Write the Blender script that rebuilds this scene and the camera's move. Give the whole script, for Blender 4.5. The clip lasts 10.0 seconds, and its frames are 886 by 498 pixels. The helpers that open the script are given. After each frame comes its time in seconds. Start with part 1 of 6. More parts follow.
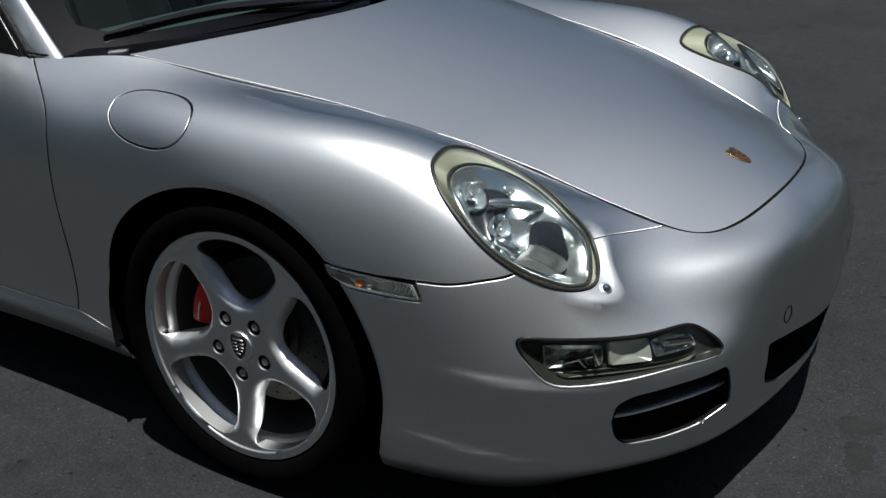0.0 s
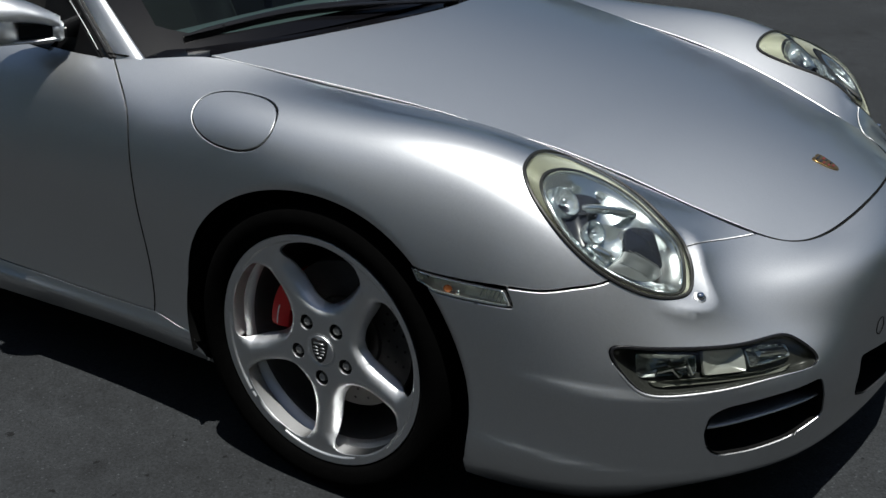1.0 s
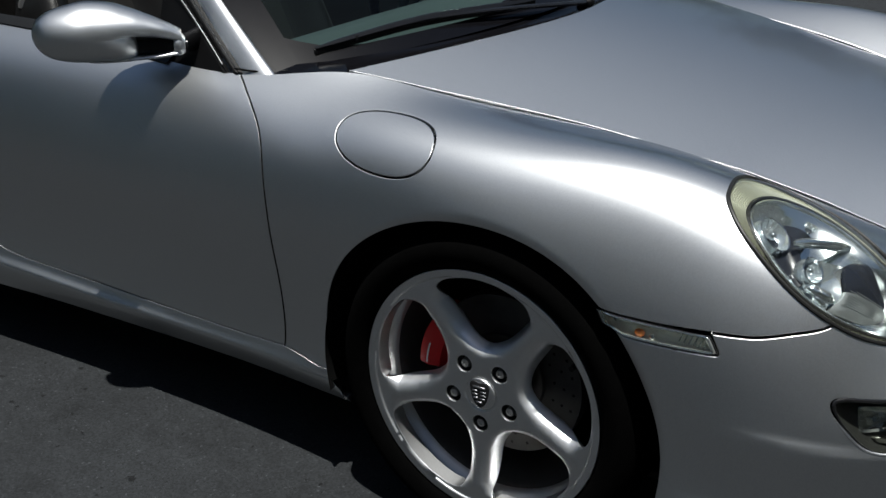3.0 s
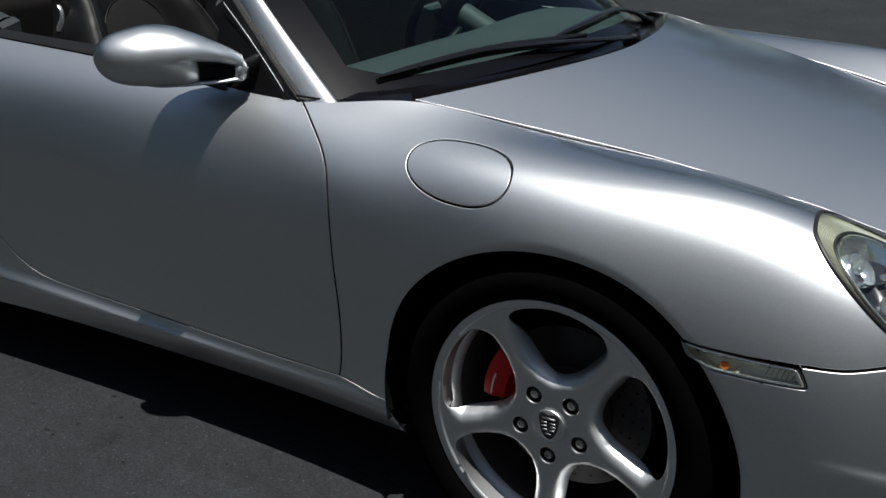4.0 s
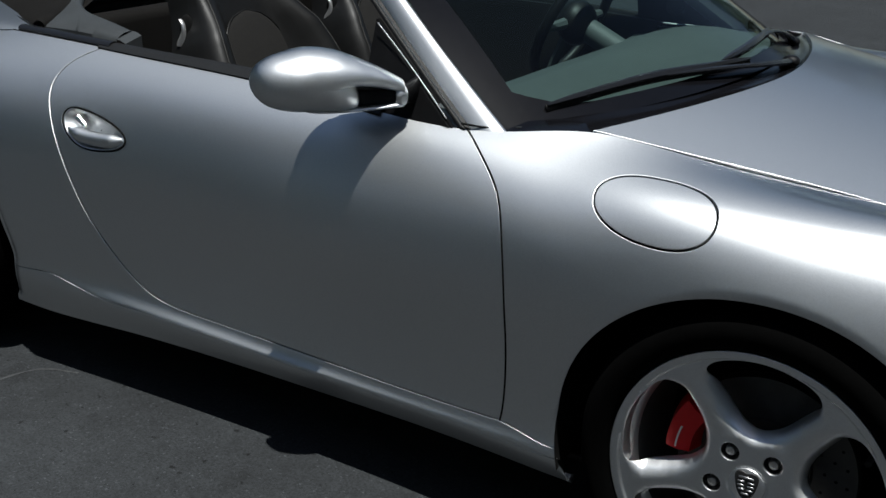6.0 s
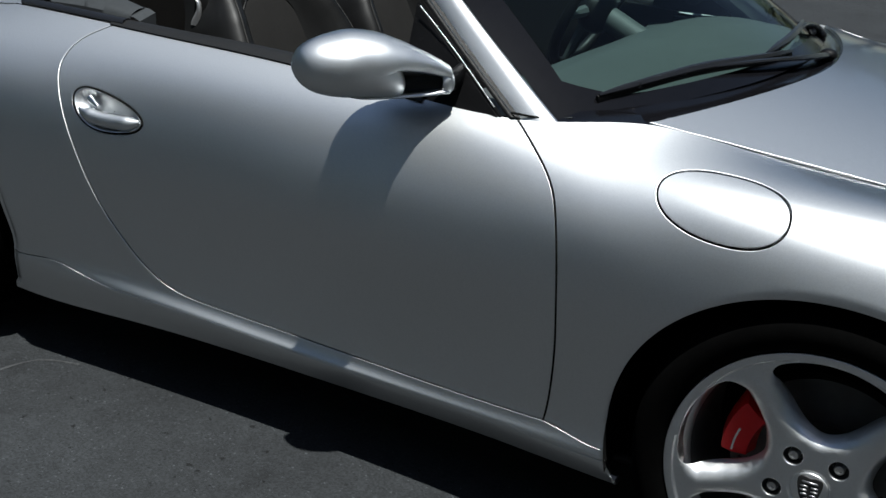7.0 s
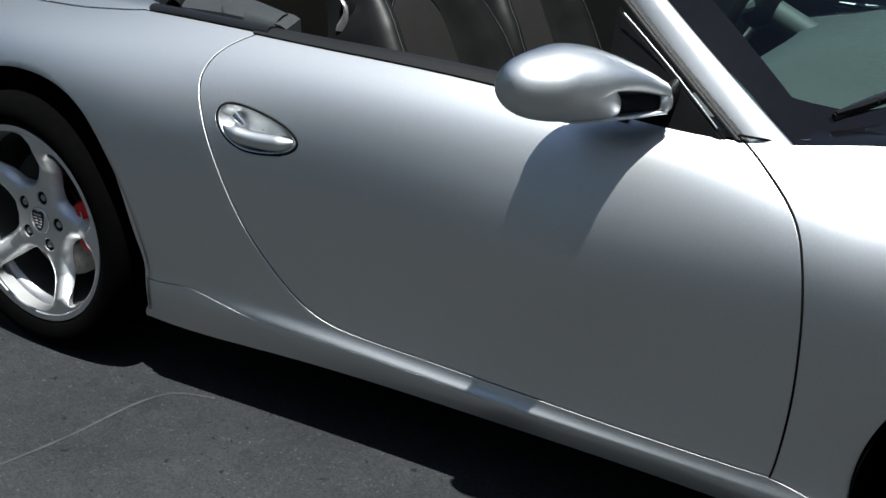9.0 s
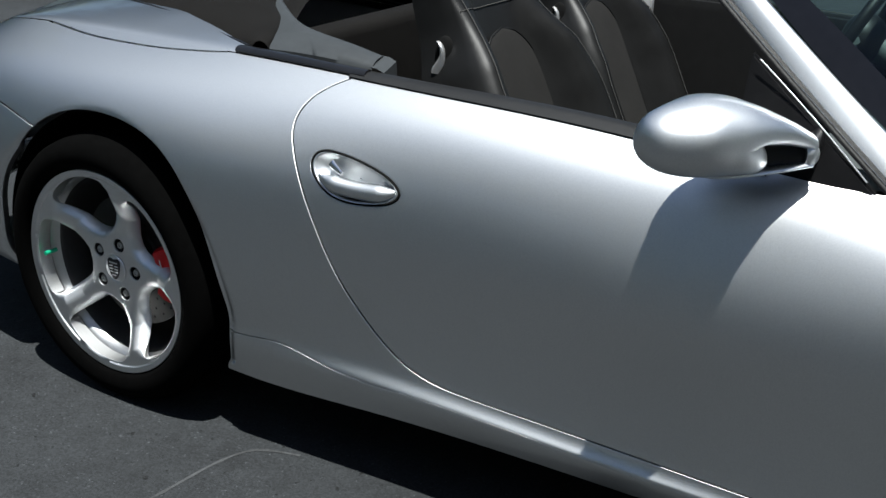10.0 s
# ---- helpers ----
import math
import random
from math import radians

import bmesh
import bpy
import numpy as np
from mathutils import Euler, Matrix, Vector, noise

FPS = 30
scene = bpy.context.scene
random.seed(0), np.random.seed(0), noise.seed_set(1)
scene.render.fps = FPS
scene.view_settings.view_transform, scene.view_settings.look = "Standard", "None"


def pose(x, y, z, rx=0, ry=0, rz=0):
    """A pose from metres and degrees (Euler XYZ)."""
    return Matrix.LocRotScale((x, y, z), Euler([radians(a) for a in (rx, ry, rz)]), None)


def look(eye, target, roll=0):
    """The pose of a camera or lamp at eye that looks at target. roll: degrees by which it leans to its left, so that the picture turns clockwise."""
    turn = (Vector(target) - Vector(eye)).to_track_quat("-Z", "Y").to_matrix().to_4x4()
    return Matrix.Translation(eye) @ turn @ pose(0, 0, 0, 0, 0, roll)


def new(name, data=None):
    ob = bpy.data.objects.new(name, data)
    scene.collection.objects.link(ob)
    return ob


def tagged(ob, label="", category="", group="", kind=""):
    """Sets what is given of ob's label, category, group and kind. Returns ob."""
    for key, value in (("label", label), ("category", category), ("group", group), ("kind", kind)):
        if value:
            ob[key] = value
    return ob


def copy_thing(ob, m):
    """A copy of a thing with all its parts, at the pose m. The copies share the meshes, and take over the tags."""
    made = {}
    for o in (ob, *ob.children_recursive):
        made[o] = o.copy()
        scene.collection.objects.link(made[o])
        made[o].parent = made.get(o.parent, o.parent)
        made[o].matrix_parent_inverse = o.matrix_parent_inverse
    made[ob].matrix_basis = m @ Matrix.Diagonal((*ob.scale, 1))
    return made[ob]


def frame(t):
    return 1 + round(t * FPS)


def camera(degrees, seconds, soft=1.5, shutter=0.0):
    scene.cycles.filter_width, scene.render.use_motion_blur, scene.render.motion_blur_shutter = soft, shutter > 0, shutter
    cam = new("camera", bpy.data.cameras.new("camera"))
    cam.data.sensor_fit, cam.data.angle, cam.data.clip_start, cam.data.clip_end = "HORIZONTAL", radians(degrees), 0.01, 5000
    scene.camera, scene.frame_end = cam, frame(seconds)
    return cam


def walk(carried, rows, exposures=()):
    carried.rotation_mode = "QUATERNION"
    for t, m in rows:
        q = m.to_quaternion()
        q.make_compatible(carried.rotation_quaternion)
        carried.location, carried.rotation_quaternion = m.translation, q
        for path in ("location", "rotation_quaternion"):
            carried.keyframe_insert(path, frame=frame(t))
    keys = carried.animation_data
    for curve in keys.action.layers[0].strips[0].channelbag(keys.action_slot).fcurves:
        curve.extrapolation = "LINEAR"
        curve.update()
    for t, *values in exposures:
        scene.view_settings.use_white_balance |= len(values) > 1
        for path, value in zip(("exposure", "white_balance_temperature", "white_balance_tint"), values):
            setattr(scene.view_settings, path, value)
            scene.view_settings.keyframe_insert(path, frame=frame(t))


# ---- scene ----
cam = camera(43.3, 10.0)
PATH = [
    (0, (1.43, -2.383, 1.384), (0.469, -0.801, 0.627), -0.1),
    (0.5, (1.375, -2.4, 1.378), (0.419, -0.816, 0.618), 0.3),
    (1, (1.326, -2.419, 1.376), (0.316, -0.864, 0.626), -0.1),
    (1.5, (1.26, -2.396, 1.383), (0.225, -0.855, 0.639), -1.0),
    (2, (1.165, -2.376, 1.382), (0.124, -0.854, 0.607), -1.6),
    (2.5, (1.076, -2.357, 1.39), (0.015, -0.855, 0.605), -1.7),
    (4, (0.809, -2.488, 1.378), (-0.192, -0.912, 0.66), 0.4),
    (4.5, (0.746, -2.529, 1.396), (-0.265, -0.948, 0.703), 1.1),
    (5, (0.67, -2.528, 1.376), (-0.337, -0.939, 0.697), 1.2),
    (5.5, (0.56, -2.517, 1.375), (-0.445, -0.936, 0.676), 0.7),
    (6, (0.463, -2.525, 1.396), (-0.557, -0.962, 0.677), 0.9),
    (6.2, (0.426, -2.545, 1.374), (-0.578, -0.976, 0.653), 1.53),
    (7.3, (0.191, -2.563, 1.377), (-0.724, -0.948, 0.633), 2.58),
    (7.5, (0.152, -2.57, 1.397), (-0.767, -0.959, 0.65), 2.1),
    (8, (0.08, -2.587, 1.381), (-0.861, -0.984, 0.643), 1.8),
    (8.5, (-0.026, -2.556, 1.375), (-0.938, -0.946, 0.616), 2.5),
    (9, (-0.149, -2.506, 1.386), (-1.11, -0.939, 0.598), 1.6),
    (9.5, (-0.252, -2.485, 1.394), (-1.257, -0.956, 0.587), 2.0),
    (10, (-0.372, -2.49, 1.4), (-1.365, -0.928, 0.644), 1.1),
]
EXPOSURES = [(0, .10, 6600, 8), (2.5, .08, 6600, 8), (4.0, .06, 6560, 8), (5.5, .18, 6500, 7), (7.5, .54, 6440, 6), (10, .92, 6440, 6)]
walk(cam, [(t, look(eye, target, roll)) for t, eye, target, roll in PATH], EXPOSURES)

# ---- light: a high sun from ahead and right of the car, clear sky ----
SUN_DIR = Vector((0.168, -0.175, 1.0)).normalized()
sun_data = bpy.data.lights.new("sun", "SUN")
sun_data.energy, sun_data.angle, sun_data.color = 5.0, radians(0.53), (1.0, 0.99, 0.97)
sun = new("sun", sun_data)
sun.matrix_world = look(SUN_DIR * 30, (0, 0, 0))
world = bpy.data.worlds.new("sky")
scene.world = world
world.use_nodes = True
wn = world.node_tree
sky = wn.nodes.new("ShaderNodeTexSky")
sky.sky_type, sky.sun_disc = "NISHITA", False
sky.sun_elevation = math.asin(SUN_DIR.z)
sky.dust_density = 0.7
sky.sun_rotation = math.atan2(SUN_DIR.x, SUN_DIR.y)
wn.links.new(sky.outputs[0], wn.nodes["Background"].inputs[0])
wn.nodes["Background"].inputs[1].default_value = 0.052
# ---- materials ----
def material(name, color=(.5, .5, .5), rough=.5, metal=0.0, coat=0.0, coat_rough=.03, spec=.5, grain=0.0, grain_scale=60, bump=0.0, bump_scale=200, spread=0.0, emit=None):
    """A principled material with colour variation at two scales and a fine relief."""
    m = bpy.data.materials.new(name)
    m.use_nodes = True
    t = m.node_tree
    b = t.nodes["Principled BSDF"]
    b.inputs["Base Color"].default_value = (*color, 1)
    b.inputs["Roughness"].default_value = rough
    b.inputs["Metallic"].default_value = metal
    b.inputs["Coat Weight"].default_value = coat
    b.inputs["Coat Roughness"].default_value = coat_rough
    b.inputs["Specular IOR Level"].default_value = spec
    co = t.nodes.new("ShaderNodeTexCoord")
    if grain:
        fine, wide, mix, ramp = (t.nodes.new(k) for k in ("ShaderNodeTexNoise", "ShaderNodeTexNoise", "ShaderNodeMath", "ShaderNodeMapRange"))
        fine.inputs["Scale"].default_value, fine.inputs["Detail"].default_value = grain_scale, 4
        wide.inputs["Scale"].default_value, wide.inputs["Detail"].default_value = grain_scale / 14, 3
        for n in (fine, wide):
            t.links.new(co.outputs["Object"], n.inputs["Vector"])
        mix.operation = "ADD"
        t.links.new(fine.outputs["Fac"], mix.inputs[0])
        t.links.new(wide.outputs["Fac"], mix.inputs[1])
        ramp.inputs["From Min"].default_value, ramp.inputs["From Max"].default_value = .6, 1.4
        ramp.inputs["To Min"].default_value, ramp.inputs["To Max"].default_value = 1 - grain, 1 + grain
        t.links.new(mix.outputs[0], ramp.inputs["Value"])
        mul = t.nodes.new("ShaderNodeVectorMath")
        mul.operation = "SCALE"
        mul.inputs[0].default_value = color
        t.links.new(ramp.outputs[0], mul.inputs["Scale"])
        t.links.new(mul.outputs[0], b.inputs["Base Color"])
        if spread:
            rr = t.nodes.new("ShaderNodeMapRange")
            rr.inputs["To Min"].default_value, rr.inputs["To Max"].default_value = rough - spread, rough + spread
            t.links.new(wide.outputs["Fac"], rr.inputs["Value"])
            t.links.new(rr.outputs[0], b.inputs["Roughness"])
    if bump:
        n, bp = t.nodes.new("ShaderNodeTexNoise"), t.nodes.new("ShaderNodeBump")
        n.inputs["Scale"].default_value, n.inputs["Detail"].default_value = bump_scale, 3
        bp.inputs["Strength"].default_value, bp.inputs["Distance"].default_value = bump, .002
        t.links.new(co.outputs["Object"], n.inputs["Vector"])
        t.links.new(n.outputs["Fac"], bp.inputs["Height"])
        t.links.new(bp.outputs[0], b.inputs["Normal"])
    return m


def glass(name, tint, ior=1.45, rough=0.0):
    """A thin clear sheet: tinted see-through with a Fresnel gloss."""
    m = bpy.data.materials.new(name)
    m.use_nodes = True
    t = m.node_tree
    t.nodes.clear()
    out, mix, see, gloss, fr = (t.nodes.new(k) for k in ("ShaderNodeOutputMaterial", "ShaderNodeMixShader", "ShaderNodeBsdfTransparent", "ShaderNodeBsdfGlossy", "ShaderNodeFresnel"))
    see.inputs["Color"].default_value = (*tint, 1)
    gloss.inputs["Roughness"].default_value = rough
    fr.inputs["IOR"].default_value = ior
    t.links.new(fr.outputs[0], mix.inputs[0])
    t.links.new(see.outputs[0], mix.inputs[1])
    t.links.new(gloss.outputs[0], mix.inputs[2])
    t.links.new(mix.outputs[0], out.inputs[0])
    return m


def flake_paint(name="silver_paint", color=(.74, .758, .772), rough=(.46, .68), share=.31, coat_ior=1.48):
    """Silver metallic paint: aluminium flakes, most lying flat and some tilted, under a clear coat."""
    m = bpy.data.materials.new(name)
    m.use_nodes = True
    t = m.node_tree
    t.nodes.clear()
    out, flat, tilted, flakes, coat, fr, top, co, vor, sep, mr, mul, dust, dr = (t.nodes.new("ShaderNode" + k) for k in (
        "OutputMaterial", "BsdfGlossy", "BsdfGlossy", "MixShader", "BsdfGlossy", "Fresnel", "MixShader", "TexCoord", "TexVoronoi", "SeparateColor", "MapRange", "VectorMath", "TexNoise", "MapRange"))
    vor.inputs["Scale"].default_value = 1600
    t.links.new(co.outputs["Object"], vor.inputs["Vector"])
    t.links.new(vor.outputs["Color"], sep.inputs[0])
    mr.inputs["To Min"].default_value, mr.inputs["To Max"].default_value = .88, 1.12
    t.links.new(sep.outputs[0], mr.inputs["Value"])
    mul.operation = "SCALE"
    mul.inputs[0].default_value = color
    t.links.new(mr.outputs[0], mul.inputs["Scale"])
    for lobe, blur in zip((flat, tilted), rough):
        lobe.distribution = "BECKMANN"
        lobe.inputs["Roughness"].default_value = blur
        t.links.new(mul.outputs[0], lobe.inputs["Color"])
    flakes.inputs[0].default_value = share
    t.links.new(flat.outputs[0], flakes.inputs[1])
    t.links.new(tilted.outputs[0], flakes.inputs[2])
    # clear coat under a thin dust film: its gloss changes softly from place to place
    dust.inputs["Scale"].default_value, dust.inputs["Detail"].default_value = 7, 5
    t.links.new(co.outputs["Object"], dust.inputs["Vector"])
    dr.inputs["To Min"].default_value, dr.inputs["To Max"].default_value = .05, .14
    t.links.new(dust.outputs["Fac"], dr.inputs["Value"])
    t.links.new(dr.outputs[0], coat.inputs["Roughness"])
    fr.inputs["IOR"].default_value = coat_ior
    t.links.new(fr.outputs[0], top.inputs[0])
    t.links.new(flakes.outputs[0], top.inputs[1])
    t.links.new(coat.outputs[0], top.inputs[2])
    t.links.new(top.outputs[0], out.inputs[0])
    return m


PAINT = flake_paint()
FOG_BODY = material("smoked_lamp_body", (.035, .036, .034), .35, spec=.4, grain=.2, grain_scale=60)
BLACK_GAP = material("black_seal", (.005, .005, .005), .9, spec=.1, grain=.3, grain_scale=90)
COWL_BLACK = material("black_gloss_cowl", (.004, .004, .005), .16, spec=.3, grain=.2, grain_scale=50)
BLACK_PLASTIC = material("black_plastic", (.0045, .0045, .005), .45, spec=.18, grain=.25, grain_scale=80, bump=.25, bump_scale=900)
BLACK_TRIM = material("black_gloss_trim", (.010, .010, .011), .25, grain=.2, grain_scale=50)
TRIM_GREY = material("grey_rubber_trim", (.009, .0093, .0098), .5, spec=.3, grain=.2, grain_scale=70, bump=.15, bump_scale=700)
RUBBER = material("tyre_rubber", (.0015, .0015, .0015), .95, spec=.03, grain=.35, grain_scale=45, bump=.3, bump_scale=500)
ALLOY = flake_paint("silver_wheel_paint", (.80, .81, .82), (.42, .70), .42, 1.45)
ALLOY_STEP = material("alloy_step", (.45, .455, .46), .42, 1.0, grain=.08, grain_scale=30)
# shade inside the wheel put into the alloy's colour; the cap shield shares it
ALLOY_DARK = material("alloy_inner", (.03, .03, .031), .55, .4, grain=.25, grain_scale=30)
BOLT = material("bolt_steel", (.50, .50, .49), .38, .9, grain=.1, grain_scale=60)
# disc steel, its colour also darkened for the shade behind the spokes
STEEL = material("brake_steel", (.06, .059, .057), .5, .8, grain=.2, grain_scale=40)
CALIPER_RED = material("caliper_red", (.66, .006, .010), .42, 0, .15, .1, spec=.3, grain=.1, grain_scale=40)
CHROME = material("chrome", (.82, .83, .84), .06, 1.0)
CHROME_SOFT = material("satin_reflector", (.74, .79, .80), .15, .95, grain=.06, grain_scale=60)
REFLECTOR = material("lamp_reflector", (.72, .78, .80), .16, .8, grain=.06, grain_scale=60)
HEAD_RIBS = material("headlight_ribbed_surround", (.50, .51, .42), .40, .1, grain=.06, grain_scale=30)
HEAD_SEAL = material("headlight_seal", (.012, .012, .011), .5, grain=.2, grain_scale=60)
HEAD_DARK = material("headlight_dark_lens", (.016, .018, .024), .25, 0, spec=.3, grain=.1, grain_scale=50)
LAMP_GREY = material("lamp_housing_grey", (.17, .175, .155), .35, .4, grain=.1, grain_scale=40)
LAMP_PLATE = material("pale_lamp_plate", (.55, .56, .53), .3, .6, grain=.08, grain_scale=40)
LENS = glass("clear_lens", (.93, .96, .94), 1.5)
FOG_LENS = glass("smoked_lens", (.62, .65, .61), 1.5)
WINDSCREEN = glass("windscreen_glass", (.46, .66, .63), 1.40)
AMBER = material("amber_bulb", (.75, .20, .03), .25, grain=.1, grain_scale=60)
LEATHER = material("black_leather", (.007, .007, .007), .46, spec=.24, grain=.25, grain_scale=40, bump=.14, bump_scale=420)
SUEDE = material("grey_suede_insert", (.013, .0125, .012), .9, spec=.2, grain=.25, grain_scale=120, bump=.3, bump_scale=800)
STITCH = material("pale_thread", (.042, .041, .039), .8)
DASH = material("dash_grey", (.06, .068, .068), .6, grain=.15, grain_scale=60, bump=.3, bump_scale=600)
CARPET = material("black_carpet", (.008, .008, .008), .95, spec=.1, grain=.4, grain_scale=200, bump=.5, bump_scale=900)
GOLD = material("badge_gold", (.26, .17, .07), .34, .9, grain=.15, grain_scale=300)
BADGE_RED = material("badge_red", (.20, .03, .02), .35, .2, .5)
BADGE_BLACK = material("badge_black", (.015, .015, .015), .3, 0, .5)
BRIGHT = material("bright_aluminium", (.80, .80, .80), .42, .9)
FLAP_GREY = material("grey_flap_trim", (.032, .0355, .038), .6, spec=.3, grain=.2, grain_scale=70, bump=.15, bump_scale=700)
VALVE_GREEN = material("green_valve_cap", (.01, .32, .17), .4)


def asphalt():
    m = material("asphalt", (.05, .05, .052), .85, grain=0)
    t = m.node_tree
    b = t.nodes["Principled BSDF"]
    b.inputs["Specular IOR Level"].default_value = .3
    co = t.nodes.new("ShaderNodeTexCoord")

    def noise_at(scale, detail=4):
        n = t.nodes.new("ShaderNodeTexNoise")
        n.inputs["Scale"].default_value, n.inputs["Detail"].default_value = scale, detail
        t.links.new(co.outputs["Object"], n.inputs["Vector"])
        return n.outputs["Fac"]

    def ranged(value, lo, hi, a, z):
        n = t.nodes.new("ShaderNodeMapRange")
        for k, v in (("From Min", lo), ("From Max", hi), ("To Min", a), ("To Max", z)):
            n.inputs[k].default_value = v
        t.links.new(value, n.inputs["Value"])
        return n.outputs[0]

    def times(a, c):
        n = t.nodes.new("ShaderNodeMath")
        n.operation = "MULTIPLY"
        t.links.new(a, n.inputs[0])
        t.links.new(c, n.inputs[1])
        return n.outputs[0]

    vor = t.nodes.new("ShaderNodeTexVoronoi")
    vor.inputs["Scale"].default_value = 240
    t.links.new(co.outputs["Object"], vor.inputs["Vector"])
    sep = t.nodes.new("ShaderNodeSeparateColor")
    t.links.new(vor.outputs["Color"], sep.inputs[0])
    stones = ranged(sep.outputs[0], 0, 1, .66, 1.34)
    pale = ranged(sep.outputs[1], .975, .99, 1.0, 2.1)
    patches = times(ranged(noise_at(1.6, 6), .3, .7, .80, 1.20), ranged(noise_at(14, 4), .3, .7, .86, 1.14))
    stains = ranged(noise_at(6, 8), .3, .42, .72, 1.0)
    pits = times(ranged(noise_at(30, 3), .285, .325, .22, 1.0), ranged(noise_at(70, 2), .265, .30, .25, 1.0))
    f = times(times(times(times(stones, pale), patches), stains), pits)
    mul = t.nodes.new("ShaderNodeVectorMath")
    mul.operation = "SCALE"
    mul.inputs[0].default_value = (.0198, .0220, .0242)
    t.links.new(f, mul.inputs["Scale"])
    t.links.new(mul.outputs[0], b.inputs["Base Color"])
    bp = t.nodes.new("ShaderNodeBump")
    bp.inputs["Strength"].default_value, bp.inputs["Distance"].default_value = .7, .004
    t.links.new(times(f, stones), bp.inputs["Height"])
    t.links.new(bp.outputs[0], b.inputs["Normal"])
    return m


ASPHALT = asphalt()
LINE_PAINT = material("worn_white_line", (.36, .36, .34), .8, grain=.5, grain_scale=40, bump=.3, bump_scale=200)
ROOF_CLOTH = material("black_roof_cloth", (.006, .0055, .005), .85, spec=.1, grain=.3, grain_scale=150, bump=.4, bump_scale=900)
FLUTED = material("headlight_fluted_lens", (.30, .32, .32), .38, .6, grain=.1, grain_scale=50)
BARK = material("tree_bark", (.10, .075, .055), .9, grain=.35, grain_scale=12, bump=.6, bump_scale=40)
LEAVES = material("tree_leaves", (.078, .105, .045), .6, grain=.4, grain_scale=3)
OIL = material("oil_stained_asphalt", (.014, .0145, .0145), .75, spec=.3, grain=.6, grain_scale=160, bump=.5, bump_scale=300)
CRACK = material("pale_scratch", (.034, .036, .038), .9, grain=.5, grain_scale=120)
# ---- the shape of the car's shell: eight long lines from sill to hood edge, through stations from tail to nose ----
# side stations by x; the last three stations wrap round the nose, the first two round the tail
STATIONS_X = [-2.85, -2.35, -1.98, -1.60, -1.05, -0.58, -0.42, -0.25, 0.05, 0.35, 0.58]
S_KNOTS = np.array([-3.95, -3.35] + STATIONS_X + [0.86, 1.24, 1.60])
# half width and height of each line at the side stations
SIDE = [
    ([0.82, 0.845, 0.845, 0.815, 0.776, 0.775, 0.788, 0.806, 0.822, 0.81, 0.745], [0.25, 0.22, 0.172, 0.17, 0.164, 0.166, 0.17, 0.18, 0.17, 0.135, 0.128]),
    ([0.86, 0.89, 0.874, 0.849, 0.822, 0.824, 0.835, 0.85, 0.872, 0.868, 0.826], [0.32, 0.29, 0.262, 0.254, 0.237, 0.237, 0.24, 0.245, 0.26, 0.215, 0.205]),
    ([0.87, 0.897, 0.877, 0.836, 0.809, 0.817, 0.828, 0.849, 0.872, 0.87, 0.838], [0.4, 0.37, 0.326, 0.301, 0.276, 0.278, 0.29, 0.31, 0.33, 0.3, 0.285]),
    ([0.875, 0.911, 0.892, 0.843, 0.819, 0.829, 0.843, 0.857, 0.8759, 0.8673, 0.8421], [0.48, 0.47, 0.42, 0.42, 0.42, 0.42, 0.424, 0.43, 0.43, 0.39, 0.37]),
    ([0.868, 0.905, 0.889, 0.852, 0.846, 0.852, 0.862, 0.8721, 0.8802, 0.8686, 0.8332], [0.58, 0.58, 0.56, 0.56, 0.56, 0.56, 0.558, 0.5551, 0.5454, 0.4892, 0.4591]),
    ([0.835, 0.873, 0.865, 0.835, 0.828, 0.836, 0.85, 0.8611, 0.8683, 0.8452, 0.7969], [0.68, 0.69, 0.69, 0.69, 0.69, 0.69, 0.686, 0.6787, 0.6676, 0.6349, 0.5969]),
    ([0.76, 0.802, 0.796, 0.782, 0.78, 0.782, 0.785, 0.7947, 0.7793, 0.7422, 0.6955], [0.77, 0.79, 0.797, 0.797, 0.792, 0.786, 0.785, 0.7922, 0.7956, 0.7774, 0.693]),
    ([0.62, 0.67, 0.7, 0.706, 0.716, 0.714, 0.664, 0.6201, 0.5500, 0.499, 0.456], [0.84, 0.86, 0.868, 0.862, 0.85, 0.838, 0.84, 0.84, 0.775, 0.7, 0.66]),
]
# the wrapped stations: x, half width, height for tail centre, tail corner / nose corner, nose quarter, nose centre
TAIL = [
    [(-3.42, 0, .25), (-3.22, .62, .25)], [(-3.47, 0, .32), (-3.28, .66, .32)],
    [(-3.49, 0, .40), (-3.30, .67, .40)], [(-3.50, 0, .48), (-3.31, .67, .48)],
    [(-3.49, 0, .57), (-3.29, .66, .57)], [(-3.45, 0, .66), (-3.25, .64, .66)],
    [(-3.38, 0, .74), (-3.18, .60, .74)], [(-3.25, 0, .80), (-3.06, .50, .80)],
]
NOSE = [
    [(0.733, 0.594, 0.140), (0.868, 0.330, 0.136), (0.915, 0, 0.134)],
    [(0.806, 0.626, 0.195), (0.924, 0.328, 0.180), (0.962, 0, 0.178)],
    [(0.838, 0.640, 0.275), (0.943, 0.328, 0.255), (0.978, 0, 0.25)],
    [(0.85, 0.6448, 0.35), (0.957, 0.33, 0.32), (0.992, 0, 0.315)],
    [(0.8433, 0.6381, 0.4249), (0.955, 0.33, 0.392), (0.99, 0, 0.385)],
    [(0.7873, 0.6092, 0.4955), (0.943, 0.347, 0.468), (0.979, 0, 0.46)],
    [(0.7198, 0.5872, 0.5703), (0.905, 0.338, 0.543), (0.946, 0, 0.534)],
    [(0.735, 0.411, 0.602), (0.836, 0.285, 0.58), (0.868, 0, 0.58)],
]
